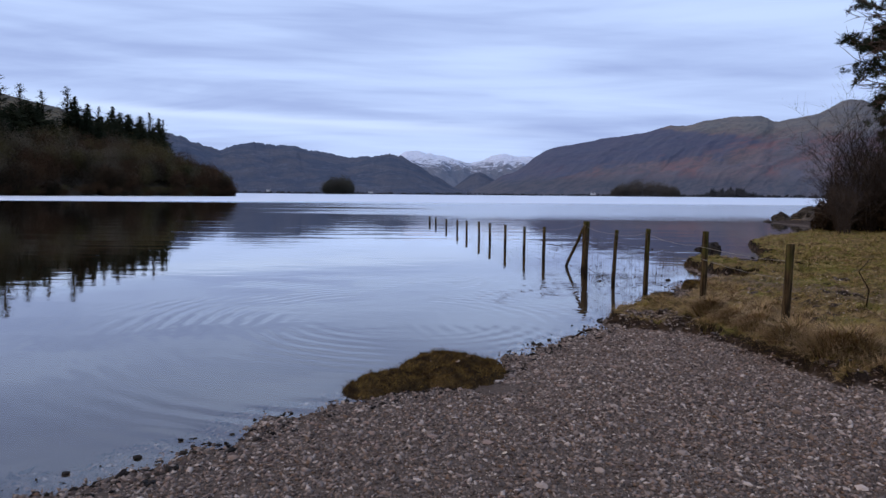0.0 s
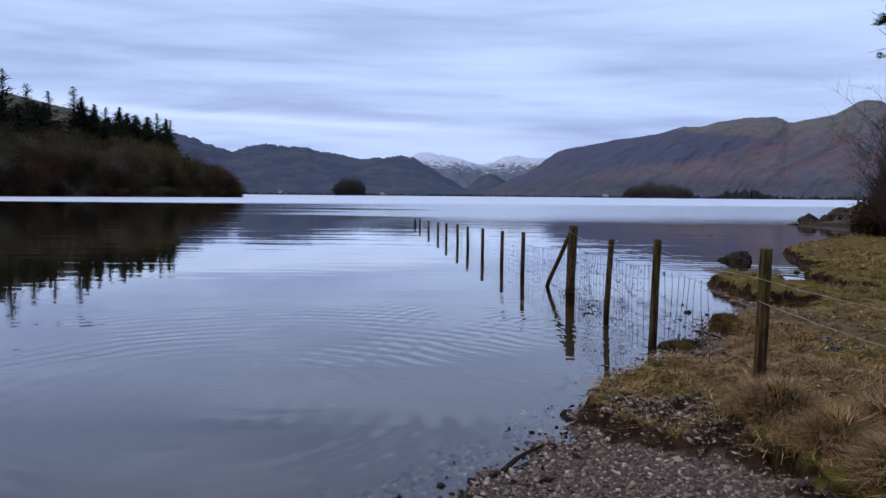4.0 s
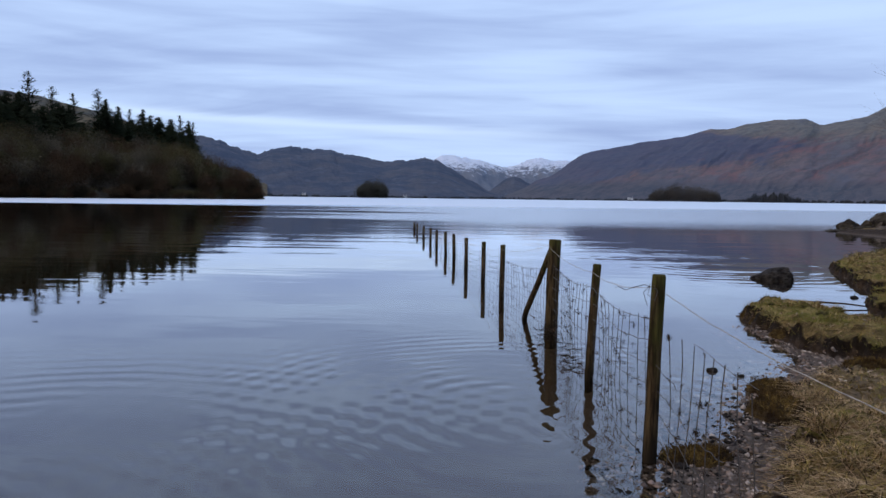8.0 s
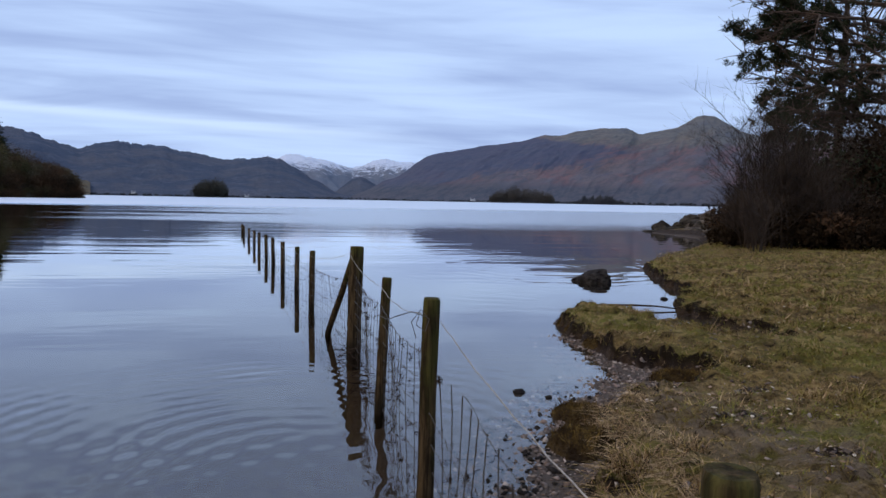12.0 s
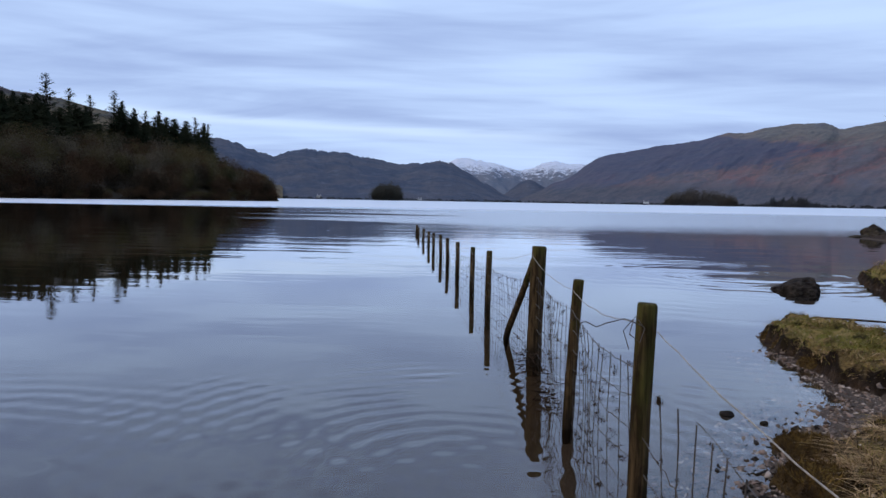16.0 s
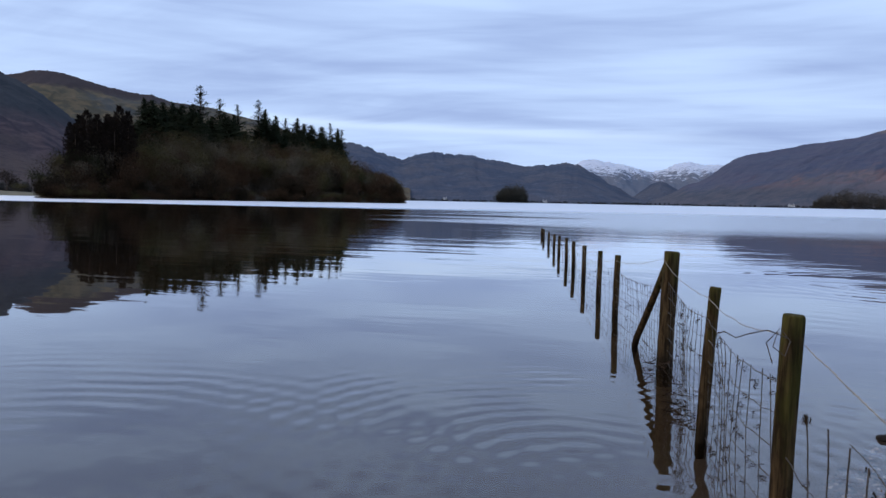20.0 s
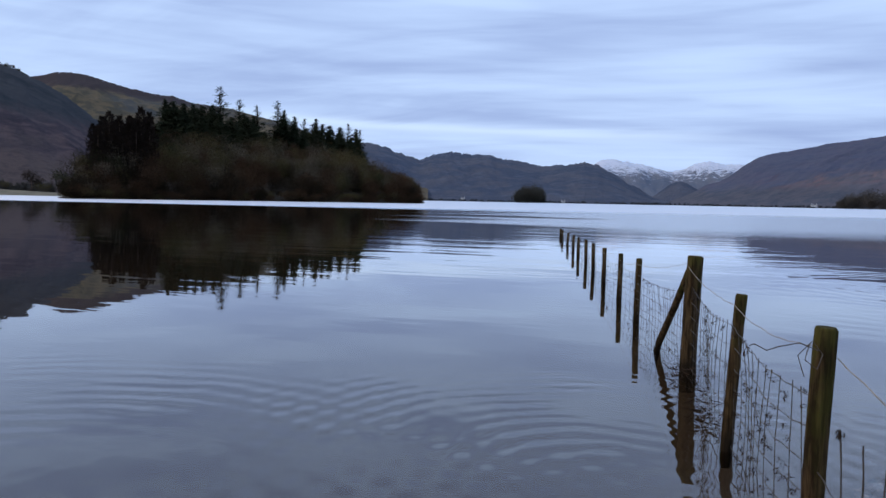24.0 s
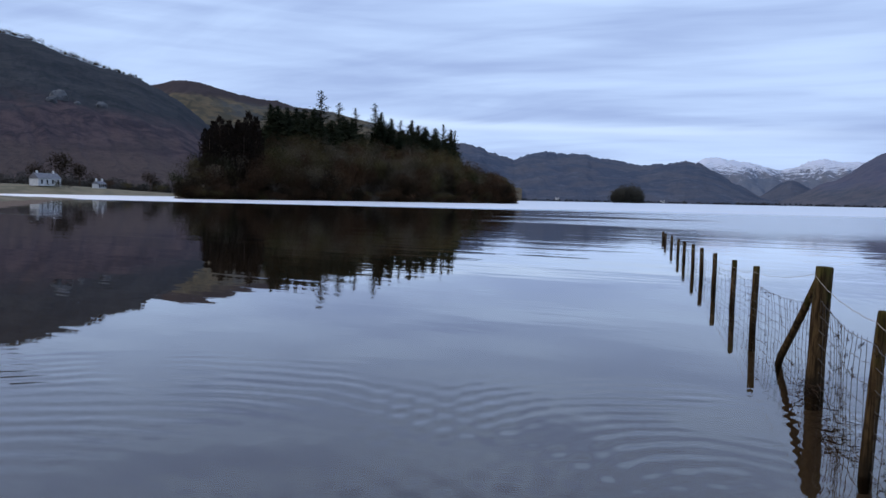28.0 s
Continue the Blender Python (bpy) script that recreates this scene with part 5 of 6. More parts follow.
for i, (b, d, sx, sz, z) in enumerate(((27.4, 42, 0.75, 0.62, 0.2), (28.4, 41.5, 1.0, 0.30, 0.1), (26.7, 41.0, 0.7, 0.16, 0.02), (29.2, 42.5, 0.9, 0.42, 0.2), (29.9, 41.5, 1.1, 1.05, 0.4), (30.6, 40.5, 0.9, 0.6, 0.4), (28.9, 40.2, 0.6, 0.22, 0.05), (29.8, 39.5, 0.8, 0.35, 0.15), (31.2, 39.0, 0.9, 0.5, 0.4),
                                       (31.0, 37.0, 0.6, 0.3, 0.2), (31.6, 35.5, 0.7, 0.35, 0.25), (27.9, 42.3, 0.4, 0.3, 0.15), (28.7, 41.2, 0.45, 0.25, 0.2), (29.5, 40.8, 0.4, 0.35, 0.3), (30.2, 41.8, 0.55, 0.6, 0.6), (30.7, 39.2, 0.4, 0.3, 0.3), (29.4, 43.0, 0.5, 0.5, 0.3), (28.1, 40.9, 0.3, 0.14, 0.05), (30.3, 38.2, 0.35, 0.25, 0.2), (29.0, 41.8, 0.7, 0.7, 0.3), (30.1, 40.6, 0.8, 0.8, 0.3), (28.6, 42.6, 0.5, 0.4, 0.2), (29.7, 42.2, 0.8, 0.9, 0.5), (30.9, 41.2, 1.0, 1.0, 0.6), (31.4, 37.8, 0.7, 0.5, 0.4), (29.3, 39.4, 0.4, 0.2, 0.1), (27.6, 41.3, 0.4, 0.2, 0.05))):
    q = beta(b, d, z)
    ob = new("shore_rock", rock_mesh("shore_rock", sx * 0.72, sx * 0.6, sz * 0.55, 7.7 * i + 1, M["pale_rock"] if b > 29.2 and i % 2 else M["rock"], 0.5, 3))
    ob.matrix_basis = Matrix.Translation(q) @ Matrix.Rotation(i * 1.3, 4, "Z")
    tagged(ob, "pale brown lichened rock on the wooded point" if b > 29.2 and i % 2 else "dark grey lichened rock on the wooded point", "rock", "rocks of the point")


# ---- mossy clods in and by the water ----
def clod(at, sx, sy, h, seed, label, turn=0.0):
    n = 64
    verts, faces = [], []
    for i in range(n + 1):
        for j in range(n + 1):
            u, v = -1.15 + 2.3 * i / n, -1.15 + 2.3 * j / n
            a = math.atan2(v, u)
            rr = math.hypot(u, v) / (1 + 0.42 * fbm(math.cos(a) * 1.4 + seed, math.sin(a) * 1.4, seed, 3))
            top = h * (1 - min(rr, 1.3) ** 6)
            amp = 0.55 + 0.6 * smooth01(sx, 0.22, 0.45)
            top += amp * (h * fbm(u * sx * 6.5 + seed, v * sy * 6.5, 0.3, 4) + 0.060 * fbm(u * sx * 13, v * sy * 13, seed, 4, True)) * max(0, 1.05 - rr * 0.75)
            verts.append((u * sx, v * sy, top if rr < 1.12 else -0.22))
    for i in range(n):
        for j in range(n):
            a = i * (n + 1) + j
            faces.append((a, a + n + 1, a + n + 2, a + 1))
    ob = new("moss_clod", mesh("moss_clod", verts, faces, M["moss"], True))
    ob.matrix_basis = Matrix.Translation(at) @ Matrix.Rotation(turn, 4, "Z")
    r, shoots = random.Random(int(seed * 10)), Soup()
    tops = [v for v in verts if v[2] > h * 0.25]
    for _ in range(int(14000 * sx * sy / 0.49) + 900):
        v = Vector(r.choice(tops)) + Vector((r.uniform(-1, 1) * sx / n, r.uniform(-1, 1) * sy / n, -0.004))
        d = (Vector((0, 0, 1)) + rand_dir(r) * 0.9).normalized()
        w = d.cross(rand_dir(r)).normalized() * 0.003
        shoots.add([v - w, v + w, v + d * r.uniform(0.014, 0.045) * (2.0 if r.random() < 0.15 else 1.0)], [(0, 1, 2)])
    tagged(part("moss_coat", shoots.mesh("moss_coat", M["moss_shoot"]), ob), kind="stuff")
    return tagged(ob, label, "turf clod")


clod((0.0, 6.80, 0.0), 0.46, 0.54, 0.085, 2.2, "rough mossy brown turf clod at the water's edge", 0.35)
clod((-0.50, 6.44, -0.01), 0.50, 0.27, 0.05, 5.2, "low mossy brown turf clod at the water's edge", 0.6)
clod((2.66, 10.2, 0.0), 0.30, 0.22, 0.05, 3.4, "mossy turf clod at the foot of the fence", 0.9)
clod((2.25, 9.6, -0.02), 0.16, 0.11, 0.04, 6.1, "small mossy clod on the waterline", 0.4)
clod((3.42, 11.62, 0.0), 0.22, 0.12, 0.05, 8.1, "small mossy clod on the waterline", 0.2)
clod((4.3, 12.5, 0.03), 0.2, 0.2, 0.08, 9.4, "small mossy clod on the bank", 0.2)


for i, (x, y, sx, sy, h) in enumerate(((5.72, 16.65, .17, .14, .10), (5.66, 16.05, .16, .26, .12), (5.62, 15.35, .16, .24, .12), (5.78, 14.75, .22, .14, .11), (6.1, 17.3, .26, .12, .09), (6.5, 17.1, .2, .12, .08), 
                                       (4.5, 13.1, .2, .16, .10), (5.75, 13.95, .3, .14, .10))):
    clod((x, y, 0.0), sx, sy, h * 0.7, 11.3 + i * 1.7, "ragged mossy turf edge undercut by the lake", 0.4 * i)

# ---- fence ----
fence = tagged(new("fence"), "weathered wooden post and wire stock fence running out into the lake", "fence")
# foot x, y, top height, radius, lean in x and y over its height
POSTS = [(3.40, 7.60, 1.16, 0.040, 0.03, 0.0), (3.228, 9.38, 1.19, 0.040, 0.02, 0.0), (3.135, 11.58, 1.11, 0.040, 0.03, 0.0), (3.06, 13.375, 0.995, 0.036, 0.05, 0.0), (2.953, 15.5, 1.07, 0.072, 0.015, 0.0),
         (2.45, 18.31, 0.81, 0.042, 0.0, 0.0), (2.148, 20.21, 0.73, 0.040, 0.0, 0.0), (1.77, 22.3, 0.68, 0.042, 0.0, 0.0), (1.41, 24.4, 0.64, 0.042, 0.0, 0.0), (1.11, 26.1, 0.62, 0.042, 0.0, 0.0), (0.71, 28.4, 0.56, 0.042, 0.0, 0.0),
         (0.35, 30.5, 0.51, 0.042, 0.0, 0.0), (-0.15, 33.4, 0.45, 0.045, 0.0, 0.0), (-0.72, 36.6, 0.41, 0.045, 0.0, 0.0), (-1.12, 39.3, 0.36, 0.055, 0.0, 0.0)]


def post_mesh(name, h, r, lean, seed, sides=14):
    rr = random.Random(seed)
    s = Soup()
    foot = -0.7
    rows = [foot, 0, 0.3 * h, 0.6 * h, 0.9 * h, h - 0.012, h]
    pts = [Vector((lean[0] * z / h + 0.006 * math.sin(3 * z + seed), lean[1] * z / h + 0.005 * math.cos(2 * z + seed), z)) for z in rows]
    s.tube(pts, [r * 1.02, r * 1.03, r, r * 0.99, r * 0.97, r * 0.96, r * 0.86], sides)
    for i, v in enumerate(s.v):
        a = rr.uniform(-1, 1) * r * 0.05
        s.v[i] = v + Vector((a, -a * 0.5, 0))
    return s.mesh(name, M["post"], True)


for i, (x, y, h, r, lx, ly) in enumerate(POSTS):
    me = post_mesh("post", h, r, (lx, ly), i)
    for p in me.polygons:
        p.use_smooth = len(p.vertices) == 4
    part("post", me, fence, "thick mossy strainer post" if i == 4 else "", Matrix.Translation((x, y, 0)))
brace = Soup()
brace.tube([(2.60, 16.55, -0.5), (2.70, 16.2, 0.10), (2.83, 15.85, 0.55), (2.93, 15.58, 0.93)], [0.035, 0.035, 0.034, 0.032], 10)
part("brace", brace.mesh("brace", M["post"], True), fence, "slanting wooden brace")


def post_at(i, z):
    x, y, h, r, lx, ly = POSTS[i]
    return Vector((x + lx * z / h - 0.0, y + ly * z / h, z))


def strand(name, a, b, sag, r=0.0016, wob=0.0, seed=0):
    s = Soup()
    n = 14
    rr = random.Random(seed)
    pts = []
    for i in range(n + 1):
        f = i / n
        q = a.lerp(b, f)
        q.z -= sag * 4 * f * (1 - f)
        q += rand_dir(rr) * wob * (0 < i < n)
        pts.append(q)
    s.tube(pts, r, 4)
    return part(name, s.mesh(name, M["wire"]), fence)


# plain line wires
for i in range(2, len(POSTS) - 1):
    off = Vector((-POSTS[i][3], 0, 0))
    off2 = Vector((-POSTS[i + 1][3], 0, 0))
    a, b = post_at(i, POSTS[i][2] - 0.07) + off, post_at(i + 1, POSTS[i + 1][2] - 0.07) + off2
    strand("line_wire", a, b, 0.05, 0.0021 if i < 6 else 0.003, 0.004, i)
strand("line_wire", post_at(2, 1.00) + Vector((0.04, 0, 0)), post_at(1, 0.99) + Vector((-0.045, 0, 0)), 0.03, 0.0021, 0.003, 91)
strand("line_wire", post_at(1, 0.99) + Vector((-0.045, 0, 0)), post_at(0, 0.98), 0.02, 0.0021, 0.003, 92)
strand("line_wire", post_at(1, 0.84) + Vector((-0.045, 0, 0)), post_at(0, 0.80), 0.03, 0.0021, 0.004, 94)
tail = Soup()
tail.tube([(3.13, 11.53, 1.03), (3.06, 11.50, 1.06), (2.99, 11.50, 1.04), (2.95, 11.47, 1.03), (2.91, 11.47, 1.05), (2.89, 11.46, 1.045)], 0.0022, 5)
tail.tube([(3.10, 11.54, 1.05), (3.08, 11.50, 1.00), (3.12, 11.50, 0.97), (3.14, 11.52, 1.02), (3.10, 11.50, 1.07), (3.06, 11.52, 1.01), (3.08, 11.50, 0.94)], 0.002, 5)
part("wire_tail", tail.mesh("wire_tail", M["net"]), fence, "loose curled end of wire")


def netting(a, b, top_a, top_b, stays=0.15, r=0.0024, weeds=30, seed=0, drop=0.0):
    """Woven stock netting of one bay, with weed caught in it."""
    rr = random.Random(seed)
    until, ln = 1.0, (b - a).length
    s, w = Soup(), Soup()

    def spot(f, g):
        q = a.lerp(b, f)
        top = top_a + (top_b - top_a) * f - drop * f * f
        q.z = -0.15 + (top + 0.15) * g - 0.06 * g * math.sin(math.pi * f)
        q.x += 0.03 * math.sin(f * 7 + seed) * math.sin(g * 3) + 0.02 * (1 - g)
        return q
    for g in (0.08, 0.2, 0.32, 0.45, 0.58, 0.72, 0.86, 1.0):
        n = 18
        s.tube([spot(until * j / n, g) + rand_dir(rr) * 0.006 for j in range(n + 1)], r, 4)
    count = int(ln * until / stays)
    for c in range(1, count + 1):
        f = until * c / (count + 0.3)
        lean = rr.uniform(-0.015, 0.015)
        s.tube([spot(f + lean * g, g) + rand_dir(rr) * 0.004 for g in (0.0, 0.2, 0.45, 0.72, 0.9, 1.02)], r, 4)
    net = part("netting", s.mesh("netting", M["net"]), fence, "slack rusty square wire netting")
    for _ in range(weeds):
        f, g = until * rr.random(), 0.12 + 0.9 * rr.random() ** 1.2
        q = spot(f, g)
        for _ in range(rr.randrange(12, 26)):
            d = (rand_dir(rr) + Vector((0, 0, -0.7))).normalized()
            n = d.cross(rand_dir(rr)).normalized() * rr.uniform(0.001, 0.0028)
            o = q + rand_dir(rr) * 0.012
            w.add([o - n, o + n, o + d * rr.uniform(0.008, 0.022)], [(0, 1, 2)])
    tagged(part("caught_weed", w.mesh("caught_weed", M["weed"]), net, "dark dried waterweed caught in the wire"), kind="stuff")


# last bay by the bank: broken netting, its stays standing free above the wires that are left
loose, caught, nr = Soup(), Soup(), random.Random(71)


def tangle(s, rr, q, count, size):
    """A rag of dried weed hanging on the wire."""
    for _ in range(count):
        d = (rand_dir(rr) * 0.55 + Vector((0, 0, -1.0))).normalized()
        n = d.cross(rand_dir(rr)).normalized() * rr.uniform(0.001, 0.0025)
        o = q + rand_dir(rr) * rr.uniform(0.004, 0.02)
        s.add([o - n, o + n, o + d * rr.uniform(0.4, 1.3) * size], [(0, 1, 2)])


def bay_spot(y, z):
    f = (11.53 - y) / 2.15
    return Vector((3.155 + 0.08 * f + 0.02 * math.sin(y * 5 + z * 4), y, z))


ys_stay = [11.33, 11.16, 11.00, 10.84, 10.70, 10.54, 10.38, 10.25]
for i, y in enumerate(ys_stay):
    top = (0.81, 0.82, 0.82, 0.82, 0.83, 0.84, 0.85, 0.80)[i]
    bend = nr.uniform(-0.03, 0.03)
    loose.tube([bay_spot(y + bend * (1 - z / top) + nr.uniform(-0.006, 0.006), z) for z in (0.02, 0.16, 0.30, 0.44, 0.58, 0.70, top)], 0.0026, 5)
    for z in (0.16, 0.30, 0.44, 0.58) + ((top - 0.01,) if i % 3 == 0 else ()):
        tangle(caught, nr, bay_spot(y, z), nr.randrange(5, 12) if nr.random() < 0.7 else nr.randrange(30, 60), 0.028)
for z, end in ((0.16, 10.2), (0.30, 10.3), (0.44, 10.5), (0.58, 10.75)):
    n = 16
    loose.tube([bay_spot(11.53 + (end - 11.53) * j / n, z - 0.05 * math.sin(3 * j / n) + nr.uniform(-0.012, 0.012)) for j in range(n + 1)], 0.0022, 5)
loose.tube([bay_spot(11.0 - 0.8 * j / 8, 0.825 + nr.uniform(-0.006, 0.006)) for j in range(9)], 0.0016, 4)
torn = part("netting", loose.mesh("netting", M["net"]), fence, "torn netting with bent stays standing free")
tagged(part("caught_weed", caught.mesh("caught_weed", M["weed"]), torn, "dark dried waterweed caught in the wire"), kind="stuff")
netting(post_at(2, 0), post_at(3, 0), 0.85, 0.80, weeds=110, seed=2)
netting(post_at(3, 0), post_at(4, 0), 0.80, 0.78, weeds=110, seed=3)
netting(post_at(4, 0), post_at(5, 0), 0.74, 0.58, weeds=50, seed=4)
for i in range(5, 13):
    netting(post_at(i, 0), post_at(i + 1, 0), POSTS[i][2] - 0.17, POSTS[i + 1][2] - 0.17, stays=0.3, r=0.0022, weeds=16, seed=i)
drift = Soup()
for _ in range(130):
    f = rng.random()
    q = Vector((3.0 - 0.15 * f + rng.gauss(0, 0.06), 13.6 + 1.9 * f, rng.uniform(0.0, 0.22) * (1 - abs(2 * f - 1)) + 0.01))
    d = rand_dir(rng, 0.5)
    n = d.cross(rand_dir(rng)).normalized() * 0.004
    drift.add([q - n, q + n, q + d * rng.uniform(0.08, 0.25)], [(0, 1, 2)])
tagged(part("drift", drift.mesh("drift", M["weed"]), fence, "dark reeds and twigs drifted against the wire"), kind="stuff")


# ---- sticks and loose stones in the shallows ----
def stick(pts, r, label):
    s = Soup()
    s.tube(pts, [r * (1 - 0.5 * i / (len(pts) - 1)) for i in range(len(pts))], 7)
    return tagged(new("stick", s.mesh("stick", M["weed"], True)), label, "stick")


stick([(1.44, 8.43, 0.012), (1.52, 8.56, 0.03), (1.60, 8.66, 0.034), (1.70, 8.80, 0.02)], 0.017, "dark wet stick lying at the waterline")
stick([(6.75, 18.15, 0.03), (7.2, 17.95, 0.05), (7.5, 17.85, 0.05), (7.85, 17.72, 0.02)], 0.018, "long thin branch floating in the bay")
stick([(5.1, 9.0, 0.25), (5.16, 9.05, 0.5), (5.05, 9.1, 0.72), (5.2, 9.15, 0.86)], 0.010, "dead brown weed stalk standing in the grass")
for i, (x, y, r) in enumerate(((4.24, 13.8, 0.05), (4.43, 13.62, 0.028), (2.02, 9.3, 0.04), (0.95, 8.0, 0.03), (-1.95, 4.75, 0.026), (-1.80, 5.05, 0.018), (-2.25, 4.5, 0.022), (1.1, 8.25, 0.022), (8.15, 18.85, 0.06), (3.3, 11.5, 0.05))):
    ob = new("wet_stone", rock_mesh("wet_stone", r, r * 0.8, r * 0.5, i * 3.3, M["rock_dark"], 0.35, 2))
    ob.location = (x, y, 0.005)
    tagged(ob, "dark wet stone breaking the water surface", "stone", "stones in the shallows")


# ---- grass, leaves ----
def scatter(poly_box, count, r, test):
    x0, y0, x1, y1 = poly_box
    P = np.array([(r.uniform(x0, x1), r.uniform(y0, y1)) for _ in range(count)])
    z, t = surface(P[:, 0], P[:, 1])
    return [(x, y, zz) for (x, y), zz, tt in zip(P, z, t) if test(zz, tt)]


def blades(s, r, at, height, lean, width, mat=0, seg=3, way=None):
    a = r.uniform(0, math.tau) if way is None else way + r.gauss(0, 0.7)
    d = Vector((math.cos(a), math.sin(a), 0))
    n = Vector((-d.y, d.x, 0)) * width
    at = Vector(at)
    vs, fs = [], []
    for i in range(seg):
        f = i / seg
        c = at + d * lean * f ** 1.7 + Vector((0, 0, height * (f - 0.30 * lean / max(height, .01) * f * f)))
        vs += [c - n * (1 - 0.7 * f), c + n * (1 - 0.7 * f)]
    vs.append(at + d * lean + Vector((0, 0, height * (1 - 0.30 * lean / max(height, .01)))))
    for i in range(seg - 1):
        fs.append((2 * i, 2 * i + 1, 2 * i + 3, 2 * i + 2))
    fs.append((2 * seg - 2, 2 * seg - 1, 2 * seg))
    s.add(vs, fs, mat)


gr = random.Random(17)


def sward(s, box, count, seed, width, low, high, sprawl):
    """Short grass as single blades: olive, straw, dark and green ones in patches."""
    g = np.random.RandomState(seed)
    x0, y0, x1, y1 = box
    X, Y = g.uniform(x0, x1, count), g.uniform(y0, y1, count)
    Zg, t = surface(X, Y)
    tuft = waves(X, Y, 41, 0.9) + 0.7 * waves(X, Y, 42, 0.25)
    keep = (t > 0.47) & ((tuft > -0.12) | (g.rand(count) < 0.22))
    X, Y, Zg, tuft = X[keep], Y[keep], Zg[keep], tuft[keep]
    n = len(X)
    tall = 0.8 + 1.9 * np.maximum(tuft, 0)
    strip = np.exp(-((X - 3.9 - 0.10 * (Y - 10)) / 0.8) ** 2) * (Y < 13.6)
    dry = 0.24 + 0.55 * waves(X, Y, 43, 1.4) + 0.30 * waves(X, Y, 44, 0.4) + 0.35 * strip
    lush = 0.30 + 0.55 * waves(X, Y, 45, 2.6) + 0.25 * (X > 5.0) - 0.5 * strip
    u = g.rand(n)
    keep_off = np.exp(-((X - 5.3 + 0.25 * (Y - 12)) / 0.5) ** 2)
    mat = np.where(u < dry, 1, np.where(g.rand(n) < lush, 3, np.where(g.rand(n) < 0.28 + 0.55 * waves(X, Y, 46, 0.6), 2, 0)))
    a = g.uniform(0, math.tau, n)
    d = np.stack([np.cos(a), np.sin(a), np.zeros(n)], 1)
    bare = g.rand(n) < 0.75 * keep_off * (waves(X, Y, 47, 0.5) > -0.1)
    tall = np.where(bare, 0.15, tall)
    side = np.stack([-d[:, 1], d[:, 0], d[:, 2]], 1) * width * g.uniform(0.6, 1.4, (n, 1))
    root = np.stack([X, Y, Zg - 0.006], 1)
    tip = root + d * (g.uniform(0.3, 1.0, n) * sprawl * tall)[:, None] + np.array([0, 0, 1.0]) * (g.uniform(low, high, n) * tall)[:, None]
    s.slivers(np.stack([root - side, root + side, tip], 1), mat)


short = Soup()
sward(short, (2.0, 5.0, 10.5, 19.0), 430000, 61, 0.0026, 0.012, 0.042, 0.065)
sward(short, (8.5, 8.0, 14.0, 15.0), 60000, 62, 0.005, 0.012, 0.042, 0.07)
sward(short, (7.5, 15.0, 25.0, 37.0), 170000, 63, 0.0065, 0.018, 0.060, 0.11)
tagged(new("grass", short.mesh("grass", [M["turf"], M["straw"], M["bramble"], M["green"]])), "short mossy winter grass on the bank", "grass", kind="stuff")

# long tussocks along the fence
SPOTS = [(3.38, 7.30), (3.30, 7.92), (3.27, 8.42), (3.16, 8.93), (3.60, 6.75), (3.27, 9.58), (3.64, 8.62), (3.78, 7.95), (4.05, 9.07), (4.13, 8.55), (3.42, 6.75), (3.78, 6.3), (3.95, 7.2), (3.62, 9.3), (4.4, 5.6), (3.05, 10.35), (3.6, 10.0), (3.9, 10.7), (4.02, 10.13), (4.1, 11.3), (4.4, 11.9),
         (4.55, 12.5), (4.3, 10.9), (4.75, 12.1), (4.5, 11.4)]
for i, (x, y) in enumerate(SPOTS):
    s = Soup()
    z = ground_z(x, y)
    mop = x < 3.65 and y < 9.1
    h = (0.30 if y < 7.6 else 0.22) if mop else (gr.uniform(0.13, 0.22) if y < 9.3 else gr.uniform(0.09, 0.17))
    wide = (0.24 if y < 7.6 else 0.19) if mop else 0.18
    way = math.pi * 1.15
    for _ in range(2200 if mop else 620):
        rad, a = wide * gr.random() ** 0.6, gr.uniform(0, math.tau)
        dome = (0.14 if mop else 0.03) * (1 - (rad / wide) ** 2)
        out = a if mop and gr.random() < 0.85 else (way if gr.random() < 0.3 else None)
        blades(s, gr, (rad * math.cos(a), rad * math.sin(a), dome - 0.02), h * gr.uniform(0.3, 0.85), h * gr.uniform(0.3, 1.25), 0.0026, 0 if gr.random() < 0.68 else (1 if gr.random() < 0.5 else 2), 4, out)
    # near-black cone inside the tussock, painted shade behind the blades
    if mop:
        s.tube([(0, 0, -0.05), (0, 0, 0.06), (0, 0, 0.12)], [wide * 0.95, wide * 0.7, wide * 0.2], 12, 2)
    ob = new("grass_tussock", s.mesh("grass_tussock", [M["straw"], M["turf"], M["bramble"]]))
    ob.location = (x, y, z)
    tagged(ob, "tussock of long dead straw-coloured grass by the fence", "grass", "tussocks along the fence")

mat = Soup()
for x, y, z in scatter((2.3, 6.0, 5.2, 13.8), 60000, gr, lambda z, t: t > 0.38):
    if x > 4.3 + 0.35 * (y - 11) * (y > 11) + 0.5 * fbm(y * 0.9, 1.0, 2.0, 2) or fbm(x * 2.2, y * 2.2, 6.0, 3) < -0.05:
        continue
    if gr.random() < (0.62 if y < 9.6 else 0.25):
        continue
    long = gr.uniform(0.5, 1.3) * (0.7 if y < 9.6 else 1.25 + 0.6 * fbm(x * 1.3, y * 1.3, 3.0, 2))
    blades(mat, gr, (x, y, z - 0.004), 0.062 * long, 0.19 * long, 0.0030, gr.choice((0, 0, 0, 0, 1, 2)), 3, math.pi * (1.0 + 0.35 * fbm(x * 0.8, y * 0.8, 5.0, 2)) if y > 9.6 and gr.random() < 0.6 else None)
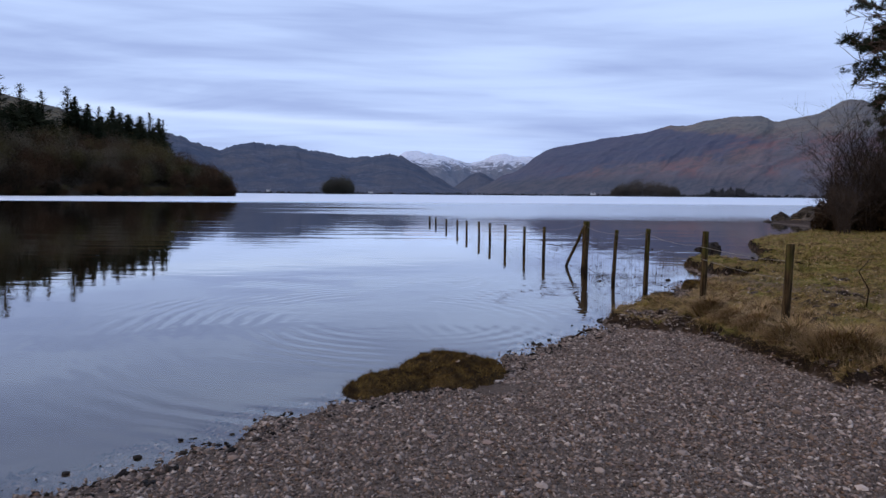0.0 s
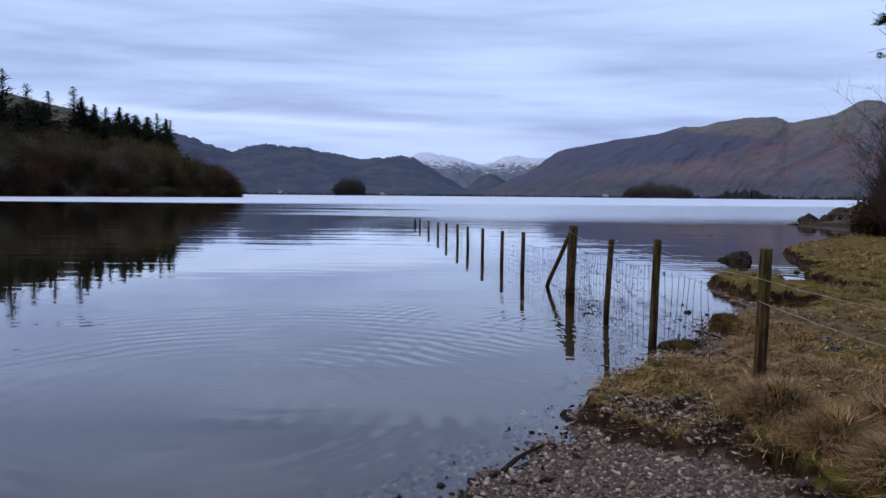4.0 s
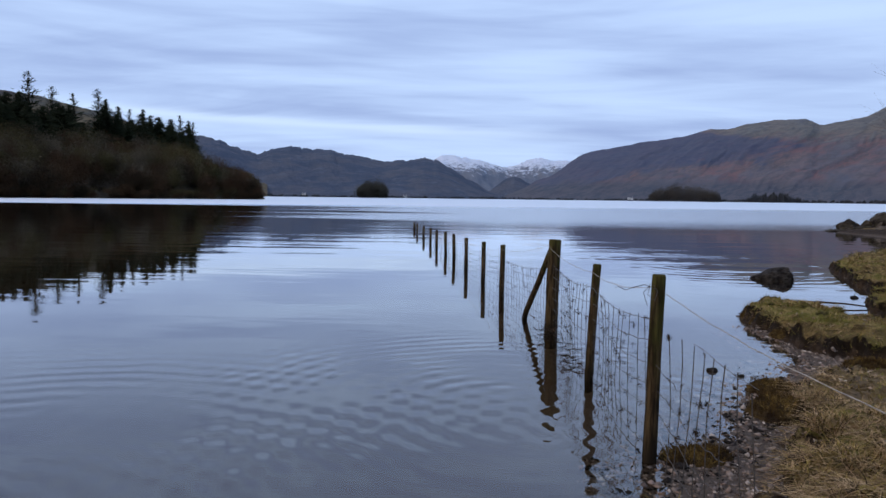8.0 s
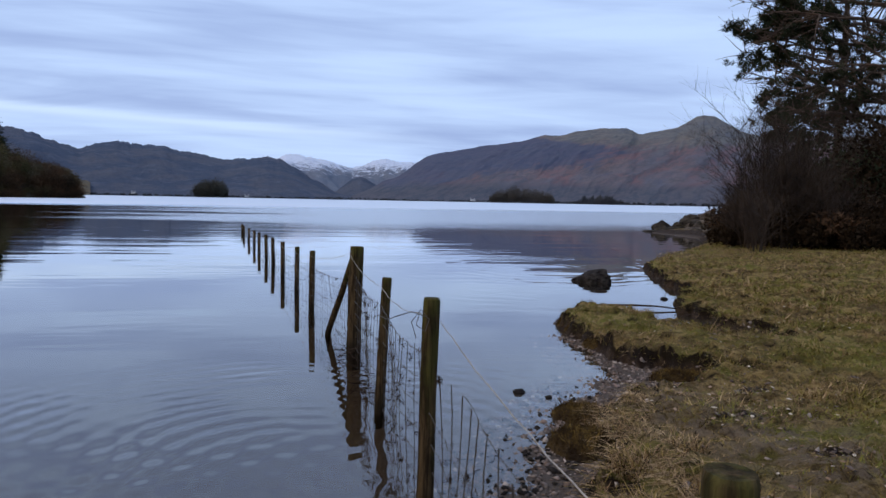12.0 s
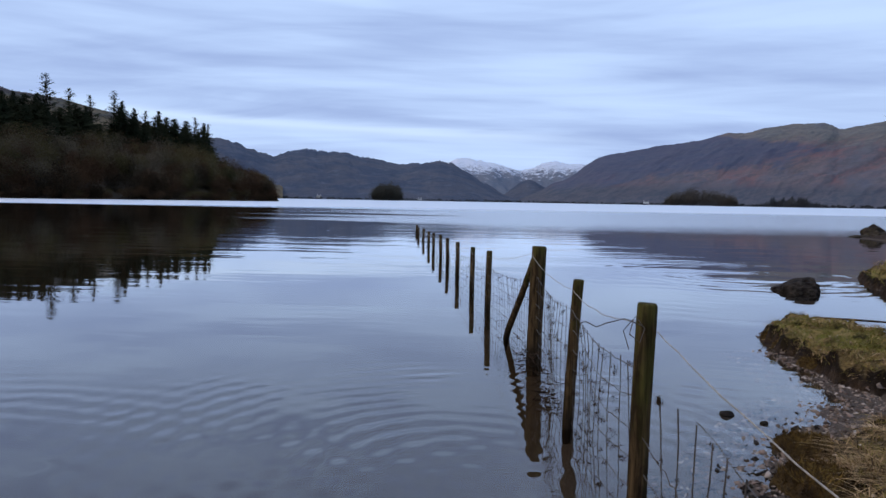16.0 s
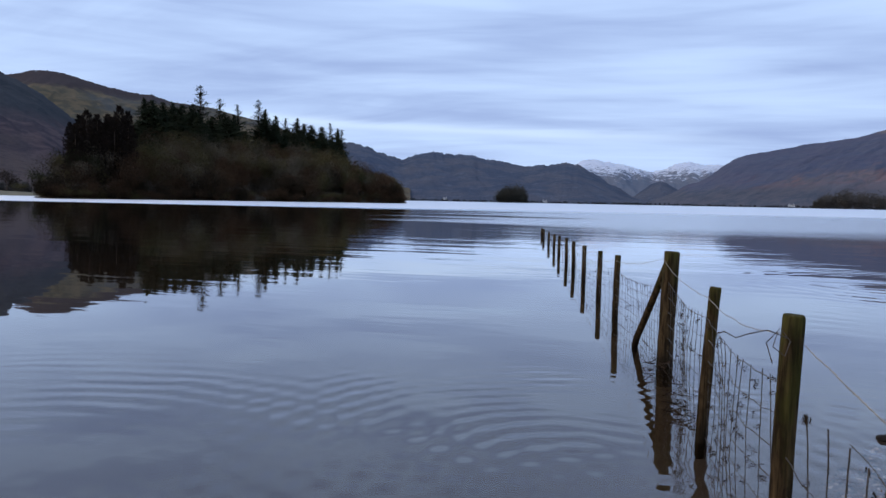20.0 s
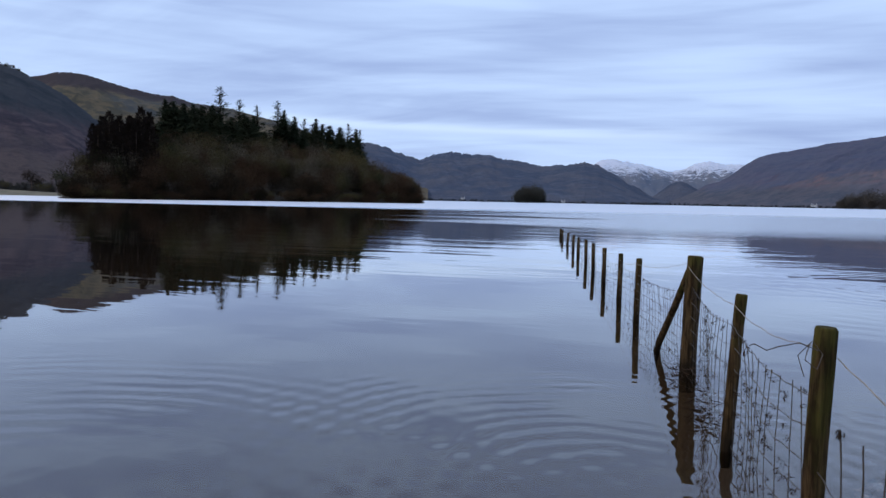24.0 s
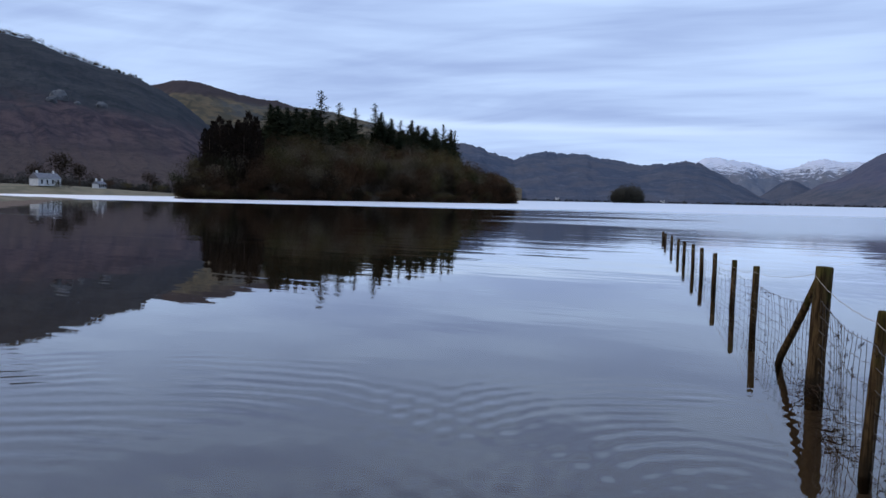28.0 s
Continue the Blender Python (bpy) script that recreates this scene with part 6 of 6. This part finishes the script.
tagged(new("dead_grass", mat.mesh("dead_grass", [M["straw"], M["turf"], M["bramble"]])), "flattened dead straw grass along the foot of the fence", "grass", kind="stuff")

fringe = Soup()
rim = scatter((2.0, 5.5, 9.5, 18.5), 120000, gr, lambda z, t: 0.42 < t < 0.9)
rx_, ry_ = np.array([q[0] for q in rim]), np.array([q[1] for q in rim])
gx = surface(rx_ + 0.05, ry_)[1] - surface(rx_ - 0.05, ry_)[1]
gy = surface(rx_, ry_ + 0.05)[1] - surface(rx_, ry_ - 0.05)[1]
for (x, y, z), dx, dy in zip(rim, gx, gy):
    if fbm(x * 1.6, y * 1.6, 8.0, 2) < -0.16:
        continue
    for _ in range(1):
        blades(fringe, gr, (x, y, z - 0.008), gr.uniform(0.012, 0.045), gr.uniform(0.04, 0.16), 0.0034, gr.choice((0, 1, 1, 2, 2)), 3, math.atan2(-dy, -dx))
tagged(new("turf_fringe", fringe.mesh("turf_fringe", [M["turf"], M["straw"], M["bramble"]])), "ragged grass hanging over the dark turf edge", "grass", kind="stuff")

litter = Soup()
crumbs = [(gr.uniform(-0.2, 0.25), gr.uniform(6.5, 6.95), 0.118) for _ in range(26)]
for x, y, z in crumbs + scatter((3.2, 6.0, 9.0, 17.0), 1900, gr, lambda z, t: t > 0.35) + scatter((-1.5, 3.0, 3.5, 9.0), 160, gr, lambda z, t: z > 0.02):
    if abs(x - 5.3 + 0.25 * (y - 12)) > 0.9 and fbm(x * 0.8, y * 0.8, 9.0, 2) < 0.05 and gr.random() < 0.88:
        continue
    a, w = gr.uniform(0, math.tau), gr.uniform(0.005, 0.017)
    d, n = Vector((math.cos(a), math.sin(a), gr.uniform(-.2, .3))) * w * 1.5, Vector((-math.sin(a), math.cos(a), gr.uniform(-.2, .3))) * w
    c = Vector((x, y, z + 0.022))
    litter.add([c - d, c - d * .3 - n, c + d * .4 - n * .8, c + d, c + d * .4 + n * .8, c - d * .3 + n, c + Vector((0, 0, w * .5))], [(0, 1, 6), (1, 2, 6), (2, 3, 6), (3, 4, 6), (4, 5, 6), (5, 0, 6)])
tagged(new("fallen_leaves", litter.mesh("fallen_leaves", [M["leaf"]])), "pale fallen leaves scattered on the turf", "leaves", kind="stuff")


# ---- gravel ----
ICO_V = [Vector(v).normalized() for v in ((-1, 1.618, 0), (1, 1.618, 0), (-1, -1.618, 0), (1, -1.618, 0), (0, -1, 1.618), (0, 1, 1.618), (0, -1, -1.618), (0, 1, -1.618), (1.618, 0, -1), (1.618, 0, 1), (-1.618, 0, -1), (-1.618, 0, 1))]
ICO_F = [(0, 11, 5), (0, 5, 1), (0, 1, 7), (0, 7, 10), (0, 10, 11), (1, 5, 9), (5, 11, 4), (11, 10, 2), (10, 7, 6), (7, 1, 8), (3, 9, 4), (3, 4, 2), (3, 2, 6), (3, 6, 8), (3, 8, 9), (4, 9, 5), (2, 4, 11), (6, 2, 10), (8, 6, 7), (9, 8, 1)]
pr = np.random.RandomState(5)
base_v = np.array([tuple(v) for v in ICO_V])


CHIP_V = np.array([(1, 0, 0), (-1, 0, 0), (0, 1, 0), (0, -1, 0), (0, 0, 1), (0, 0, -1)], float)
CHIP_F = np.array([(0, 2, 4), (2, 1, 4), (1, 3, 4), (3, 0, 4), (2, 0, 5), (1, 2, 5), (3, 1, 5), (0, 3, 5)])


def pebbles(P, Zg, lo, hi):
    """Many flat stones as arrays of vertices and faces."""
    n = len(P)
    size = lo * (hi / lo) ** (pr.rand(n) ** 2.2)
    sc = np.stack([size * pr.uniform(0.8, 1.4, n), size * pr.uniform(0.6, 1.0, n), size * pr.uniform(0.35, 0.7, n)], -1)
    v = (CHIP_V[None] + pr.uniform(-0.38, 0.38, (n, 6, 3))) * sc[:, None]
    a = pr.uniform(0, math.tau, n)
    tl = pr.uniform(-0.55, 0.55, n)
    ca, sa = np.cos(a)[:, None], np.sin(a)[:, None]
    x, y, z = v[..., 0], v[..., 1], v[..., 2] + v[..., 0] * tl[:, None]
    out = np.stack([x * ca - y * sa + P[:, 0:1], x * sa + y * ca + P[:, 1:2], z + (Zg + size * 0.12)[:, None]], -1)
    f = CHIP_F[None] + (np.arange(n) * 6)[:, None, None]
    return out.reshape(-1, 3), f.reshape(-1, 3)


def stone_field(name, box, count, lo, hi, keep):
    x0, y0, x1, y1 = box
    P = np.stack([pr.uniform(x0, x1, count), pr.uniform(y0, y1, count)], -1)
    z, t = surface(P[:, 0], P[:, 1])
    ok = keep(P, z, t)
    v, f = pebbles(P[ok], z[ok], lo, hi)
    me = bpy.data.meshes.new(name)
    me.vertices.add(len(v))
    me.vertices.foreach_set("co", v.ravel())
    me.loops.add(f.size)
    me.loops.foreach_set("vertex_index", f.ravel())
    me.polygons.add(len(f))
    me.polygons.foreach_set("loop_start", np.arange(0, f.size, 3))
    me.materials.append(M["pebble"])
    me.update(calc_edges=True)
    return me


gravel = tagged(new("gravel"), "grey and brown angular gravel covering the beach", "gravel", kind="stuff")
beach_me = stone_field("loose_gravel", (-3.6, 2.2, 3.6, 9.9), 150000, 0.007, 0.026, lambda P, z, t: (t < 0.5) & (z > -0.035) & (z < 0.3) & (np.hypot((P[:, 0] - 0.38) / 0.3, (P[:, 1] - 6.25) / 0.2) > 1 - 0.5 * pr.rand(len(z))) & (pr.rand(len(z)) < np.where(z < 0, 0.35, 1.0)))
tagged(part("loose_gravel", beach_me, gravel), kind="stuff")
edge_me = stone_field("wet_gravel", (-3.0, 3.4, 4.8, 14.3), 42000, 0.010, 0.040, lambda P, z, t: (t < 0.5) & (z > -0.040) & (z < 0.012) & (pr.rand(len(z)) < 0.5))
edge_me.materials[0] = M["rock_dark"]
tagged(part("wet_gravel", edge_me, gravel, "dark wet stones along the waterline"), kind="stuff")
path_me = stone_field("loose_gravel", (2.2, 6.4, 8.0, 16.2), 60000, 0.008, 0.030, lambda P, z, t: (z > -0.04) & (((t < 0.48) & (P[:, 1] > 9.7)) | ((np.abs(P[:, 0] - 4.6 - 0.35 * (P[:, 1] - 9)) < 0.5) & (pr.rand(len(z)) < 0.05))))
tagged(part("loose_gravel", path_me, gravel), kind="stuff")
back_me = stone_field("loose_gravel", (-7.0, -9.0, 8.0, 3.0), 60000, 0.012, 0.034, lambda P, z, t: (t < 0.5) & (z > -0.035) & ((P[:, 1] < 2.3) | (P[:, 0] > 3.5)))
tagged(part("loose_gravel", back_me, gravel), kind="stuff")
shapes = []
for i in range(6):
    v = base_v * (1 + pr.uniform(-0.38, 0.28, (12, 1))) * np.array([1.25, 0.85, 0.42])
    shapes.append(mesh("pebble", v, ICO_F, M["pebble"]))
placed = 0
while placed < 300:
    x, y = pr.uniform(-2.6, 3.0), pr.uniform(2.6, 9.0)
    zz, tt = surface(np.array([x]), np.array([y]))
    if tt[0] > 0.4 or zz[0] < 0.004:
        continue
    sz = pr.uniform(0.016, 0.034)
    part("pebble", shapes[placed % 6], gravel, at=Matrix.Translation((x, y, zz[0] + sz * 0.2)) @ Matrix.Rotation(pr.uniform(0, 6.28), 4, "Z") @ Matrix.Rotation(pr.uniform(-.4, .4), 4, "X") @ Matrix.Scale(sz, 4))
    placed += 1
